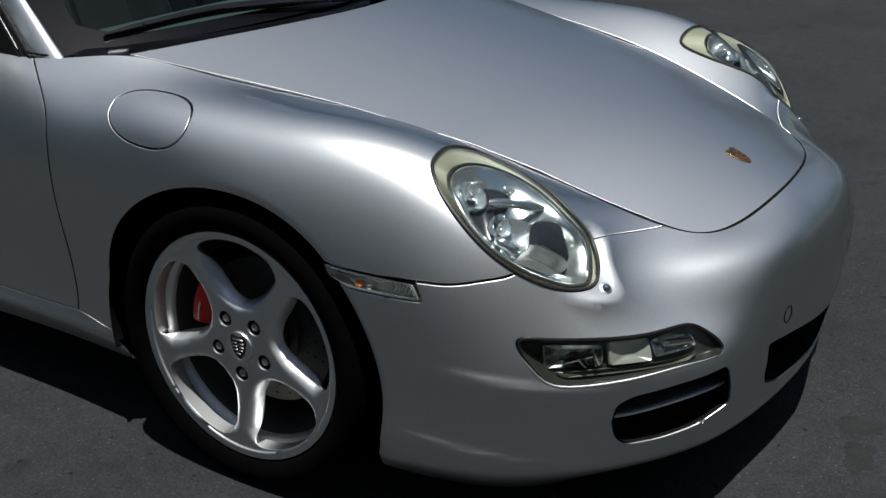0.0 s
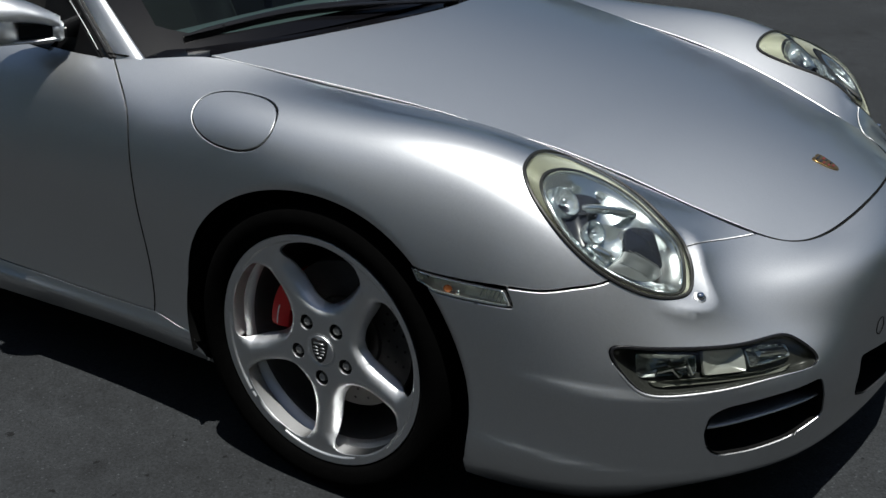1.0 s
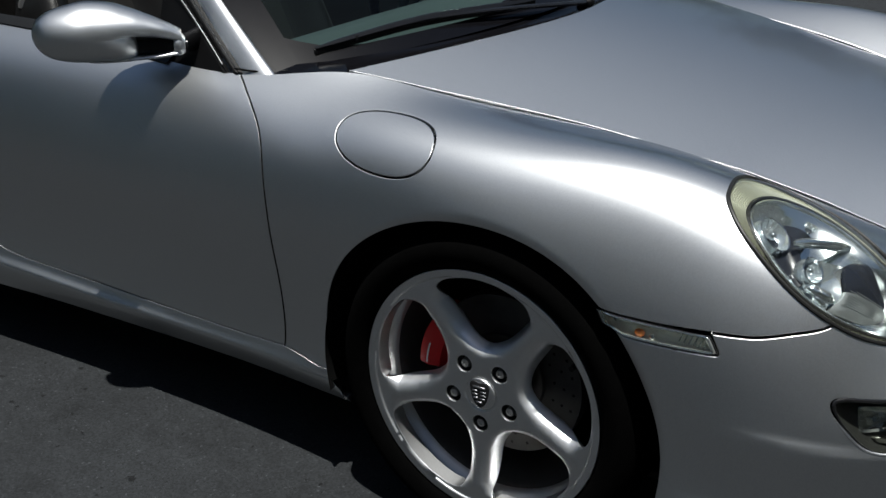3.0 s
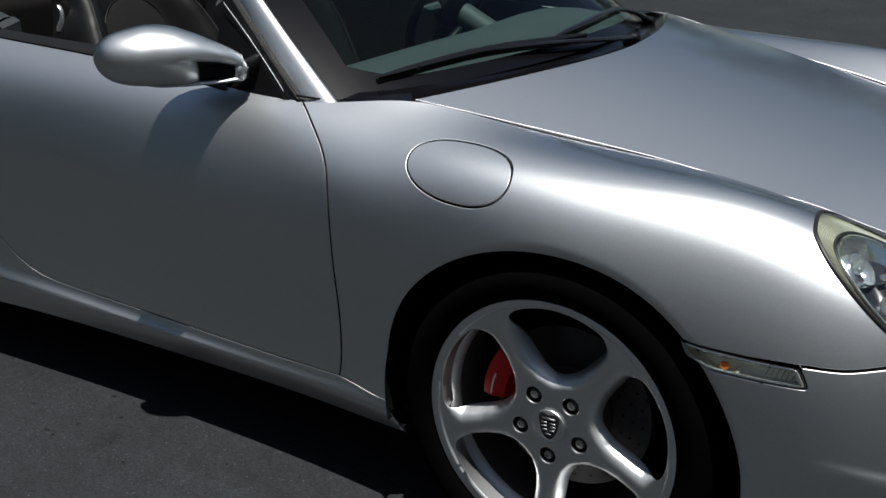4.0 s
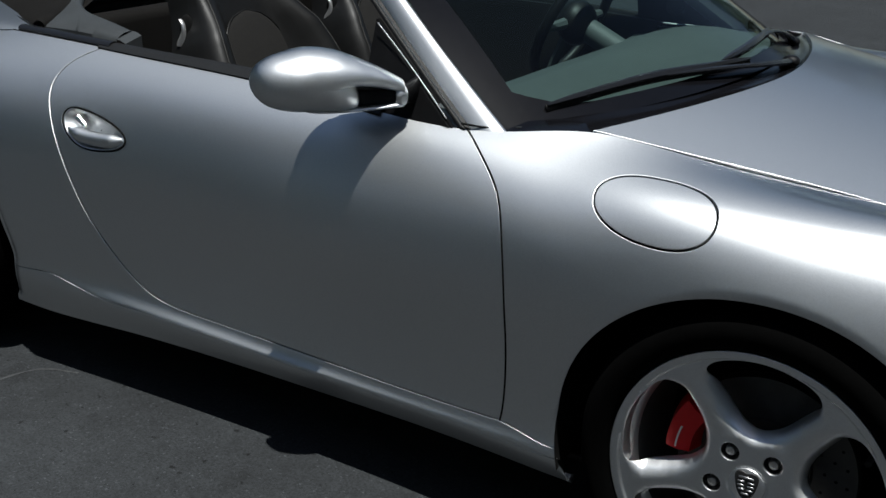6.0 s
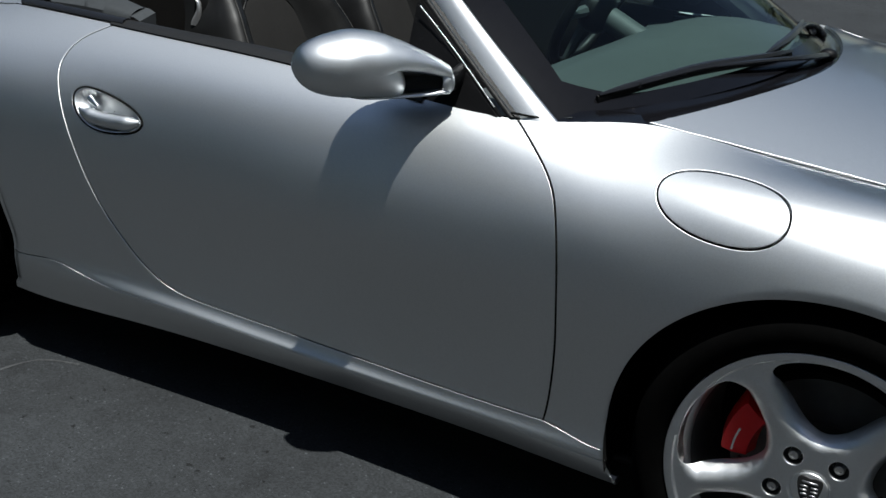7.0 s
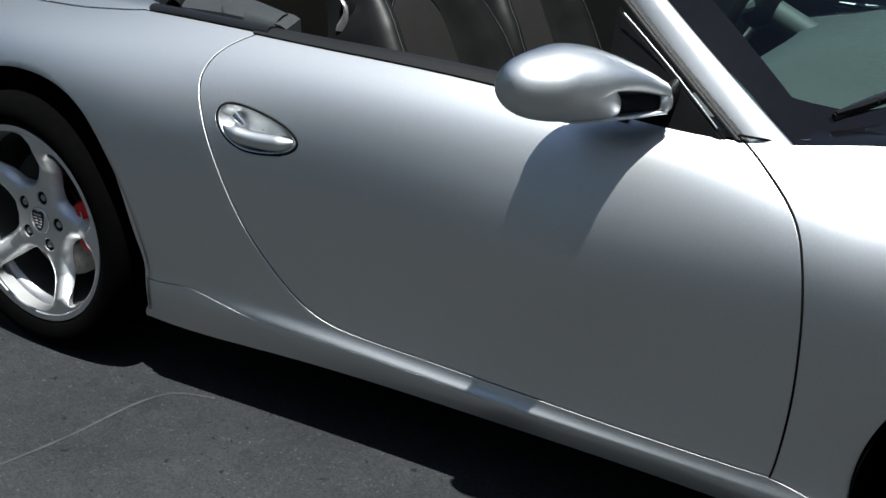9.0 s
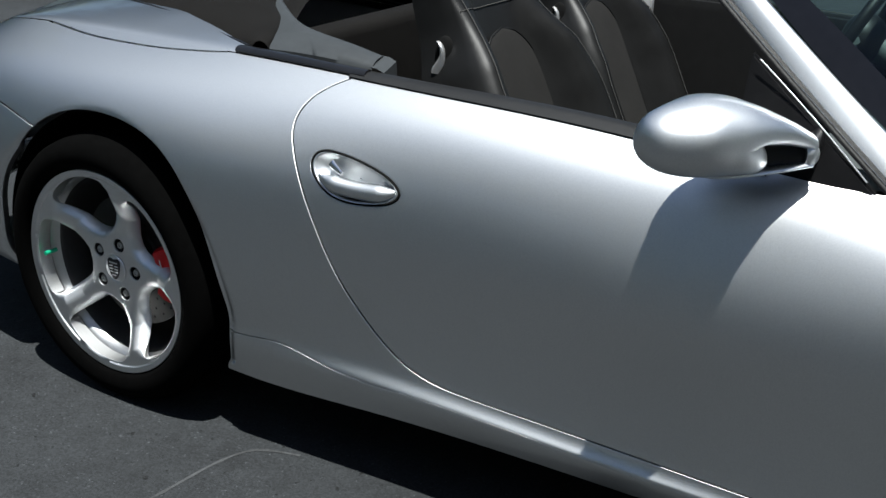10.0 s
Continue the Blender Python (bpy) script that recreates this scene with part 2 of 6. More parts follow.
HOOD_X = np.array([-.60, -.42, -.20, .05, .35, .58, .75, .88])
HOOD_Z = np.array([.945, .905, .861, .811, .747, .690, .634, .580])


def spline_basis(knots, t):
    """The weights of a natural cubic spline's knots at each t."""
    n = len(knots)
    h = np.diff(knots)
    a, b = np.zeros((n, n)), np.zeros((n, n))
    a[0, 0] = a[-1, -1] = 1
    for i in range(1, n - 1):
        a[i, i - 1], a[i, i], a[i, i + 1] = h[i - 1], 2 * (h[i - 1] + h[i]), h[i]
        b[i, i - 1], b[i, i], b[i, i + 1] = 6 / h[i - 1], -6 / h[i - 1] - 6 / h[i], 6 / h[i]
    second = np.linalg.solve(a, b)
    t = np.clip(np.asarray(t, float), knots[0], knots[-1])
    i = np.clip(np.searchsorted(knots, t) - 1, 0, n - 2)
    u, w = (knots[i + 1] - t), (t - knots[i])
    hi = h[i]
    eye = np.eye(n)
    p, q = (u / hi)[:, None], (w / hi)[:, None]
    hh = (hi ** 2 / 6)[:, None]
    return p * eye[i] + q * eye[i + 1] + (p ** 3 - p) * hh * second[i] + (q ** 3 - q) * hh * second[i + 1]


def hood_z(x, y):
    """Height of the luggage lid over the ground."""
    x, y = np.atleast_1d(np.asarray(x, float)), np.atleast_1d(np.asarray(y, float))
    mid = spline_basis(HOOD_X, x) @ HOOD_Z
    half = np.interp(x, [-.45, .05, .5, .75, .88], [.64, .58, .52, .45, .40])
    drop = np.interp(x, [-.45, -.25, .05, .35, .49, .55, .625, .715, .79, .88], [.048, .042, .031, .0235, .032, .039, .044, .046, .051, .054])
    return mid - drop * (y / half) ** 2


def shell_net():
    net = np.zeros((len(S_KNOTS), 8, 3))
    for k in range(8):
        w, z = SIDE[k]
        rows = list(TAIL[k]) + list(zip(STATIONS_X, w, z)) + list(NOSE[k])
        for i, (x, hw, zz) in enumerate(rows):
            if k == 7 and x > -.45:
                zz = hood_z(x, hw)[0] - .002
            net[i, k] = x, -hw, zz
    return net


NET = shell_net()
# mirrored stations past both ends, so that the shell crosses the middle squarely
_flip = np.array([1, -1, 1])
_net = np.concatenate([NET[2:0:-1] * _flip, NET, NET[-2:-4:-1] * _flip])
_knots = np.concatenate([2 * S_KNOTS[0] - S_KNOTS[2:0:-1], S_KNOTS, 2 * S_KNOTS[-1] - S_KNOTS[-2:-4:-1]])
VSTEP = .105


def bumper_creases(s, v):
    """Two soft ledges pressed into the front bumper's corner: from the fog lamp and along the lip."""
    out = np.zeros((len(s), 3))
    for line_s, line_v, ends, deep, hang in (((.45, .55, .63, .70), (3.40, 3.45, 3.42, 3.39), (.44, .58, .64, .80), .0045, .55), ((.39, .49, .58, .66, .72, .80, .95), (1.62, 1.68, 1.57, 1.43, 1.35, 1.28, 1.2), (.36, .46, .72, .95), .0038, .50)):
        over = v - np.interp(s, line_s, line_v)
        d = np.where(over > 0, np.exp(-(over / .13) ** 2), np.exp(-(over / hang) ** 2)) * np.interp(s, ends, (0, 1, 1, 0)) * deep
        turn = np.clip((s - .5) / .6, 0, 1) * math.pi / 2
        out += d[:, None] * np.stack([np.sin(turn), -np.cos(turn), np.zeros_like(d)], 1)
    return out


# the headlight's outline on the shell, by length and girth
HEAD = [(0.405, 5.961), (0.398, 6.110), (0.388, 6.400), (0.392, 6.640), (0.436, 6.700), (0.517, 6.620), (0.638, 6.405), (0.745, 6.222), (0.795, 5.906), (0.784, 5.527), (0.739, 5.213), (0.676, 5.075), (0.607, 5.120), (0.539, 5.279), (0.474, 5.520), (0.430, 5.745)]
_ho = np.array(HEAD) * (1, .105)
_hc = _ho.mean(0)
_ha = np.arctan2(_ho[:, 1] - _hc[1], _ho[:, 0] - _hc[0])
_turns = np.linspace(-math.pi, math.pi, 512, endpoint=False)
_wave = np.fft.rfft(np.interp(_turns, np.sort(_ha), np.hypot(_ho[:, 1] - _hc[1], _ho[:, 0] - _hc[0])[np.argsort(_ha)], period=2 * math.pi))
_wave[14:] = 0
_reach = np.fft.irfft(_wave, 512)


def lamp_dish(s, v):
    """The bumper swells up to a soft edge a little outside the headlight, below and ahead of it."""
    x, y = s - _hc[0], v * .105 - _hc[1]
    a = np.arctan2(y, x)
    q = np.hypot(x, y) - np.interp(a, _turns, _reach, period=2 * math.pi)
    deg = np.degrees(a)
    def eased(x, lo, hi):
        x = np.clip((x - lo) / (hi - lo), 0, 1)
        return x * x * (3 - 2 * x)

    span = eased(deg, -40, -17) * (1 - eased(deg, 8, 30))
    wide = .014 + .032 * eased(deg, -46, -10) * (1 - .8 * eased(deg, -2, 30))
    k = q / wide
    d = .0125 * span * np.where(k < .80, np.clip(k, 0, 1), np.where(k < 1.2, .80 + .2 * np.sin(np.clip((k - .80) / .40, 0, 1) * math.pi / 2), np.exp(-np.clip(q - 1.2 * wide, 0, 1) / .11)))
    turn = np.clip((s - .5) / .6, 0, 1) * math.pi / 2
    return d[:, None] * np.stack([np.sin(turn) * .85, -np.cos(turn) * .85, np.full_like(d, .52)], 1)


def shell(s, v):
    """The shell's points at the lengths s and the girths v (0 the sill, 7 the hood edge)."""
    s, v = np.atleast_1d(np.asarray(s, float)), np.atleast_1d(np.asarray(v, float))
    bs = spline_basis(_knots, s)
    bv = spline_basis(np.arange(8.), v)
    p = np.einsum("ni,nk,ikc->nc", bs, bv, _net)
    p = p + bumper_creases(s, v) + lamp_dish(s, v)
    # the rolled edge round each wheel opening
    for cx, cz, r in ((0.0, .302, .370), (-2.33, .335, .382)):
        k = np.clip(1 - (np.hypot(p[:, 0] - cx, p[:, 2] - cz) - r) / .020, 0, 1.2)
        p[:, 1] += .0058 * k ** 2 * (p[:, 2] > .2)
    return p


def shell_normal(s, v):
    e = 1e-3
    ds = shell(np.asarray(s) + e, v) - shell(np.asarray(s) - e, v)
    lo, hi = np.clip(np.asarray(v) - e * 8, 0, 7), np.clip(np.asarray(v) + e * 8, 0, 7)
    dv = shell(s, hi) - shell(s, lo)
    n = np.cross(ds, dv)
    return n / np.maximum(np.linalg.norm(n, axis=1), 1e-12)[:, None]


def girth_at(s, z):
    """The girth v at which the shell's side stands z high, at the length s."""
    vs = np.linspace(0, 7, 141)
    out = []
    for a, b in zip(np.atleast_1d(s), np.atleast_1d(z)):
        zs = np.maximum.accumulate(shell(np.full(141, a), vs)[:, 2])
        out.append(np.interp(b, zs, vs))
    return np.array(out)
# ---- tools for building parts ----
from mathutils.geometry import delaunay_2d_cdt


def mesh_part(name, verts, faces, mat, parent=None, label="", normals=None, smooth=True):
    """One mesh object from points and faces; normals: one for each point."""
    me = bpy.data.meshes.new(name)
    me.from_pydata([tuple(map(float, p)) for p in verts], [], [tuple(int(i) for i in f) for f in faces])
    me.materials.append(mat)
    me.polygons.foreach_set("use_smooth", [smooth] * len(me.polygons))
    if normals is not None:
        me.normals_split_custom_set_from_vertices([tuple(map(float, n)) for n in normals])
    me.update()
    ob = new(name, me)
    ob.parent = parent
    if label:
        tagged(ob, label)
    return ob


def part(name, bm, mat, parent=None, label="", smooth=True, sharp=40):
    """Links a bmesh as one mesh object under a thing or a part."""
    bmesh.ops.recalc_face_normals(bm, faces=bm.faces[:])
    me = bpy.data.meshes.new(name)
    limit = radians(sharp)
    for e in bm.edges:
        if len(e.link_faces) == 2 and e.calc_face_angle(0) > limit:
            e.smooth = False
    for f in bm.faces:
        f.smooth = smooth
    bm.to_mesh(me)
    bm.free()
    me.materials.append(mat)
    ob = new(name, me)
    ob.parent = parent
    if label:
        tagged(ob, label)
    return ob


def flip(ob_name, verts, faces, normals=None):
    """The same points and faces on the car's other side."""
    v = np.asarray(verts) * (1, -1, 1)
    return v, [tuple(reversed(f)) for f in faces], None if normals is None else np.asarray(normals) * (1, -1, 1)


def smooth_line(points, step=.01, closed=False, scale=(1, 1)):
    """An even, smooth polyline through a few points (centripetal enough for gentle curves)."""
    p = np.asarray(points, float)
    n = len(p)
    if closed:
        q = np.concatenate([p[-3:], p, p[:3]])
    else:
        q = p
    d = np.maximum(np.linalg.norm(np.diff(q * np.asarray(scale)[:p.shape[1]] if len(scale) == p.shape[1] else q, axis=0), axis=1), 1e-6)
    t = np.concatenate([[0], np.cumsum(np.sqrt(d * d.mean()))])
    lo, hi = (t[3], t[3 + n]) if closed else (t[0], t[-1])
    length = d[3:3 + n].sum() if closed else d.sum()
    m = max(4, int(length / step))
    u = np.linspace(lo, hi, m, endpoint=not closed)
    return spline_basis(t, u) @ q


def inside(points, poly):
    """Whether each point lies in the polygon."""
    p, q = np.asarray(points), np.asarray(poly)
    x, y = p[:, 0][:, None], p[:, 1][:, None]
    a, b = q, np.roll(q, -1, axis=0)
    cross = ((a[:, 1] > y) != (b[:, 1] > y)) & (x < (b[:, 0] - a[:, 0]) * (y - a[:, 1]) / np.where(b[:, 1] == a[:, 1], 1e-12, b[:, 1] - a[:, 1]) + a[:, 0])
    return cross.sum(1) % 2 == 1


def near_line(points, line, dist):
    """Whether each point lies within dist of one of the line's points."""
    p, q = np.asarray(points), np.asarray(line)
    out = np.zeros(len(p), bool)
    for i in range(0, len(p), 4000):
        out[i:i + 4000] = (((p[i:i + 4000, None] - q[None]) ** 2).sum(2) < dist * dist).any(1)
    return out


def triangulate(lines, grid):
    """Delaunay triangles of a plane cut along the lines (lists of points, with a flag for closed ones)."""
    pts, edges = [], []
    for line, closed in lines:
        k = len(pts)
        pts += [Vector(p) for p in line]
        edges += [(k + i, k + i + 1) for i in range(len(line) - 1)]
        if closed:
            edges.append((k + len(line) - 1, k))
    allp = np.concatenate([np.asarray(l) for l, _ in lines])
    keep = ~near_line(grid, allp, .005)
    pts += [Vector(p) for p in np.asarray(grid)[keep]]
    out = delaunay_2d_cdt(pts, edges, [], 0, 1e-6)
    v = np.array([tuple(p) for p in out[0]])
    f = np.array([t for t in out[2] if len(t) == 3])
    return v, f


def trimmed(v2, tris):
    """The triangles without the flat slivers along their outer edges."""
    tris = np.asarray(tris)
    for _ in range(3):
        p = v2[tris]
        side = np.linalg.norm(p - np.roll(p, -1, axis=1), axis=2).max(1)
        area = np.abs((p[:, 1, 0] - p[:, 0, 0]) * (p[:, 2, 1] - p[:, 0, 1]) - (p[:, 1, 1] - p[:, 0, 1]) * (p[:, 2, 0] - p[:, 0, 0]))
        flat = area / side < 7e-4
        edges = np.sort(np.stack([tris, np.roll(tris, -1, axis=1)], 2), axis=2).reshape(-1, 2)
        _, back, count = np.unique(edges, axis=0, return_inverse=True, return_counts=True)
        outer = (count[back.ravel()] == 1).reshape(-1, 3).any(1)
        if not (flat & outer).any():
            break
        tris = tris[~(flat & outer)]
    return tris


def panel_mesh(v2, tris, place, gap=.0017, depth=.016, fixed=None, deep=None, deep_by=.010, turn=.0012, lip=.0012):
    """A sheet with rounded, turned-in edges: v2 the plane's points, place(points) -> places and normals."""
    tris = trimmed(v2, tris)
    used = np.unique(tris)
    index = {int(k): i for i, k in enumerate(used)}
    p2 = v2[used].copy()
    t = np.array([[index[int(a)] for a in tri] for tri in tris])
    count = {}
    for tri in t:
        for i in range(3):
            e = (tri[i], tri[(i + 1) % 3])
            key = (min(e), max(e))
            count.setdefault(key, []).append((e, tri[(i + 2) % 3]))
    inward = np.zeros_like(p2)
    rim = []
    for key, found in count.items():
        if len(found) == 1:
            (a, b), c = found[0]
            if fixed is not None and fixed(p2[[a, b]]).all():
                continue
            rim.append((a, b))
            d = p2[b] - p2[a]
            n = np.array([-d[1], d[0]])
            n /= max(np.linalg.norm(n), 1e-9)
            if (p2[c] - p2[a]) @ n < 0:
                n = -n
            inward[a] += n
            inward[b] += n
    ln = np.linalg.norm(inward, axis=1)
    on = ln > 1e-6
    inward[on] /= ln[on][:, None]
    if fixed is not None:
        inward[fixed(p2)] *= (0, 1)
    edge2 = p2 + inward * gap
    p2 = p2 + inward * (gap + turn)
    verts, normals = place(p2)
    ids = np.where(on)[0]
    ring = {int(k): i for i, k in enumerate(ids)}
    e3, en = place(edge2[ids])
    out, _ = place(edge2[ids] - inward[ids] * .002)
    away = out - e3
    away /= np.maximum(np.linalg.norm(away, axis=1), 1e-9)[:, None]
    drop = np.full(len(ids), depth)
    if deep is not None:
        drop[near_line(edge2[ids], deep, .008)] = deep_by
    r1 = e3 - en * lip
    r2 = e3 - en * drop[:, None]
    k = len(verts)
    m = len(ids)
    allv = np.concatenate([verts, r1, r1, r2])
    alln = np.concatenate([normals, en * .55 + away * .83, away, away])
    faces = [tuple(x) for x in t]
    for a, b in rim:
        ia, ib = ring[int(a)], ring[int(b)]
        faces.append((b, a, k + ia, k + ib))
        faces.append((k + m + ib, k + m + ia, k + 2 * m + ia, k + 2 * m + ib))
    return allv, faces, alln


def strip(center, width, place, off):
    """A ribbon of that width along a line of the plane, off metres out of the surface."""
    c = np.asarray(center)
    d = np.gradient(c, axis=0)
    n = np.stack([-d[:, 1], d[:, 0]], 1)
    n /= np.maximum(np.linalg.norm(n, axis=1), 1e-9)[:, None]
    a, na = place(c - n * width / 2)
    b, nb = place(c + n * width / 2)
    v = np.concatenate([a + na * off, b + nb * off])
    m = len(c)
    return v, [(i, i + 1, m + i + 1, m + i) for i in range(m - 1)]


def tube(path, radius, sides=8, closed=False, squash=1.0, up=(0, 0, 1), caps=True):
    """A bmesh tube along a 3D line; radius one number or one a point."""
    p = np.asarray(path, float)
    r = np.broadcast_to(np.asarray(radius, float), (len(p),))
    bm = bmesh.new()
    rings = []
    n = len(p)
    for i in range(n):
        a, b = (p[(i - 1) % n], p[(i + 1) % n]) if closed else (p[max(i - 1, 0)], p[min(i + 1, n - 1)])
        d = Vector(b - a).normalized()
        u = Vector(up)
        u = (u - d * u.dot(d)).normalized()
        w = d.cross(u)
        rings.append([bm.verts.new(Vector(p[i]) + (w * math.cos(k * 2 * math.pi / sides) + u * squash * math.sin(k * 2 * math.pi / sides)) * r[i]) for k in range(sides)])
    for i in range(n if closed else n - 1):
        a, b = rings[i], rings[(i + 1) % n]
        for k in range(sides):
            bm.faces.new((a[k], a[(k + 1) % sides], b[(k + 1) % sides], b[k]))
    if caps and not closed:
        bm.faces.new(rings[0])
        bm.faces.new(rings[-1])
    return bm


def loft(rings, closed=True, caps=(False, False)):
    """A bmesh through rings of points, each with the same count."""
    bm = bmesh.new()
    rows = [[bm.verts.new(tuple(map(float, p))) for p in r] for r in rings]
    n = len(rows[0])
    for a, b in zip(rows, rows[1:]):
        for k in range(n if closed else n - 1):
            bm.faces.new((a[k], a[(k + 1) % n], b[(k + 1) % n], b[k]))
    for cap, row in zip(caps, (rows[0], rows[-1])):
        if cap:
            c = bm.verts.new(sum((v.co for v in row), Vector()) / n)
            for k in range(n):
                bm.faces.new((row[k], row[(k + 1) % n], c))
    return bm


def spun(profile, center, sides=72):
    """A bmesh of a profile (radius, y) turned round the y axis through center."""
    cx, cy, cz = center
    return loft([[(cx + r * math.cos(k * 2 * math.pi / sides), cy + y, cz + r * math.sin(k * 2 * math.pi / sides)) for k in range(sides)] for r, y in profile])


def block(lo, hi, bevel=.01, segments=3):
    """A bevelled box bmesh between two corners."""
    bm = bmesh.new()
    bmesh.ops.create_cube(bm, size=1)
    for v in bm.verts:
        v.co = [(a + b) / 2 + (b - a) * c for a, b, c in zip(lo, hi, v.co)]
    if bevel:
        bmesh.ops.bevel(bm, geom=bm.edges[:], offset=bevel, segments=segments, affect="EDGES", profile=.5)
    return bm


def blob(center, radii, seg=24, rings=14, turn=None):
    bm = bmesh.new()
    bmesh.ops.create_uvsphere(bm, u_segments=seg, v_segments=rings, radius=1)
    m = Matrix.LocRotScale(Vector(center), turn, Vector(radii))
    bmesh.ops.transform(bm, matrix=m, verts=bm.verts[:])
    return bm


# ---- ground ----
ground_bm = bmesh.new()
bmesh.ops.create_grid(ground_bm, x_segments=40, y_segments=40, size=600)
ground = part("ground", ground_bm, ASPHALT)
tagged(ground, "dark grey worn asphalt of a parking lot", "ground", kind="structure")

# ---- the car's shell, cut into its panels ----
car = tagged(new("car"), "silver metallic open-top sports car parked on asphalt", "car")
G = VSTEP


def sv(points):
    """Points of the shell's plane: length s and girth v in metres of cloth."""
    p = np.asarray(points, float)
    return p * (1, G)


def on_shell(p, off=0.0):
    s, v = p[:, 0], np.clip(p[:, 1] / G, 0, 7)
    n = shell_normal(s, v)
    return shell(s, v) + n * off, n


DOOR_FRONT = [(-.658, 7.0), (-.603, 6.25), (-.551, 5.71), (-.520, 5.28), (-.495, 4.53), (-.488, 3.9), (-.489, 3.2), (-.498, 2.5), (-.508, 1.94)]
DOOR_BOTTOM = [(-.508, 1.94), (-0.9571, 1.973), (-1.2471, 1.958)]
DOOR_REAR = [(-1.2471, 1.958), (-1.3967, 1.962), (-1.4750, 2.075), (-1.5434, 2.388), (-1.6038, 2.871), (-1.6631, 3.493), (-1.706, 4.08), (-1.75, 4.75), (-1.788, 5.37), (-1.804, 5.80), (-1.785, 6.38), (-1.721, 7.0)]
HANDLE = [(-1.738, 5.18), (-1.726, 5.37), (-1.670, 5.40), (-1.600, 5.29), (-1.543, 5.11), (-1.527, 4.95), (-1.546, 4.80), (-1.60, 4.70), (-1.655, 4.69), (-1.708, 4.85)]
HEAD_INNER = [(0.4411, 5.896), (0.4348, 6.148), (0.4480, 6.440), (0.4950, 6.580), (0.5780, 6.475), (0.6690, 6.330), (0.7490, 6.187), (0.7840, 5.898), (0.7730, 5.510), (0.7300, 5.245), (0.6685, 5.150), (0.5994, 5.190), (0.5307, 5.355), (0.4728, 5.635)]
FOG = [(0.6242, 4.254), (0.6603, 4.339), (0.7377, 4.426), (0.8416, 4.613), (.950, 4.85), (.985, 4.68), (1.010, 4.16), (0.9081, 3.919), (0.8105, 3.705), (0.7316, 3.539), (0.6814, 3.550), (0.6482, 3.869)]
INTAKE_SIDE = [(0.7742, 2.500), (0.7789, 2.987), (0.8025, 3.205), (0.8821, 3.426), (1.015, 3.66), (1.034, 3.10), (1.055, 2.37), (.958, 2.00), (0.8660, 1.850), (0.8040, 1.820), (0.7840, 2.060)]
SIDE_SLAT = [(0.7702, 2.500), (0.8142, 2.570), (0.8882, 2.770), (.96, 2.90), (1.045, 3.02)]
INTAKE_MID = [(1.64, 3.04), (1.52, 3.15), (1.343, 3.45), (1.212, 3.63), (1.222, 2.7), (1.26, 2.05), (1.34, 1.72), (1.48, 1.60), (1.64, 1.58)]
SIGNAL = [(0.2351, 4.517), (0.4367, 4.676), (0.4555, 4.488), (0.2968, 4.326), (0.2557, 4.327)]
BUMPER_TOP = [(0.1917, 4.498), (0.2644, 4.523), (0.4366, 4.694), (0.5071, 4.773), (0.5596, 4.910), (0.6080, 5.101), (0.6633, 5.619), (0.742, 6.20), (0.773, 6.45), (0.811, 6.68), (0.852, 6.88), (0.892, 7.05)]
SILL_FRONT = [(-.508, 1.94), (-.460, 1.80), (-.415, 1.62), (-.38, 1.56), (-.30, 1.52)]
SILL_SEAM = [(-1.99, 1.44), (-1.90, 1.55), (-1.814, 1.68), (-1.6644, 1.224), (-1.5285, 1.192), (-1.3969, 1.217), (-1.2702, 1.230), (-1.1065, 1.141), (-0.8998, 1.042), (-0.6000, 1.001), (-.42, 1.05), (-.30, 1.1)]
LID_SEAM = [(-2.765, 7.06), (-2.735, 7.0), (-2.677, 6.945), (-2.556, 6.84), (-2.45, 6.80), (-2.36, 6.80), (-2.261, 6.824), (-2.139, 6.918), (-2.095, 6.97), (-2.052, 7.06)]
REAR_SEAM = [(-2.45, 4.5), (-2.54, 4.73), (-2.60, 4.88), (-2.68, 5.05), (-2.85, 5.3), (-3.2, 5.55), (-3.6, 5.7), (-3.97, 5.72)]
ARCHES = [(0.0, .302, .370), (-2.33, .335, .382)]
# small departures of each opening from a true circle: degrees and metres
ARCH_SHAPE = [([-30, 10, 30, 55, 90, 130, 160, 200], [.0, .0, -.004, .001, -.003, .006, .006, .0]), ([-30, -10, 11, 33, 55, 82, 121, 136], [-.011, -.012, -.018, -.006, .014, .004, .006, -.008])]


def arch_line(cx, cz, r, shape):
    """A wheel opening's edge in the shell's plane."""
    a = np.linspace(radians(-40), radians(220), 120)
    r = r + spline_basis(np.array(shape[0], float), np.degrees(a)) @ np.array(shape[1])
    x, z = cx + r * np.cos(a), cz + r * np.sin(a)
    s = x.copy()
    for _ in range(4):
        v = girth_at(s, z)
        s += x - shell(s, v)[:, 0]
    v = girth_at(s, z)
    floor = np.where(z < shell(s, np.zeros_like(s))[:, 2], -1.0, v)
    keep = floor >= 0
    line = np.stack([s[keep], v[keep] * G], 1)
    return np.concatenate([[(line[0, 0], -.05)], line, [(line[-1, 0], -.05)]])


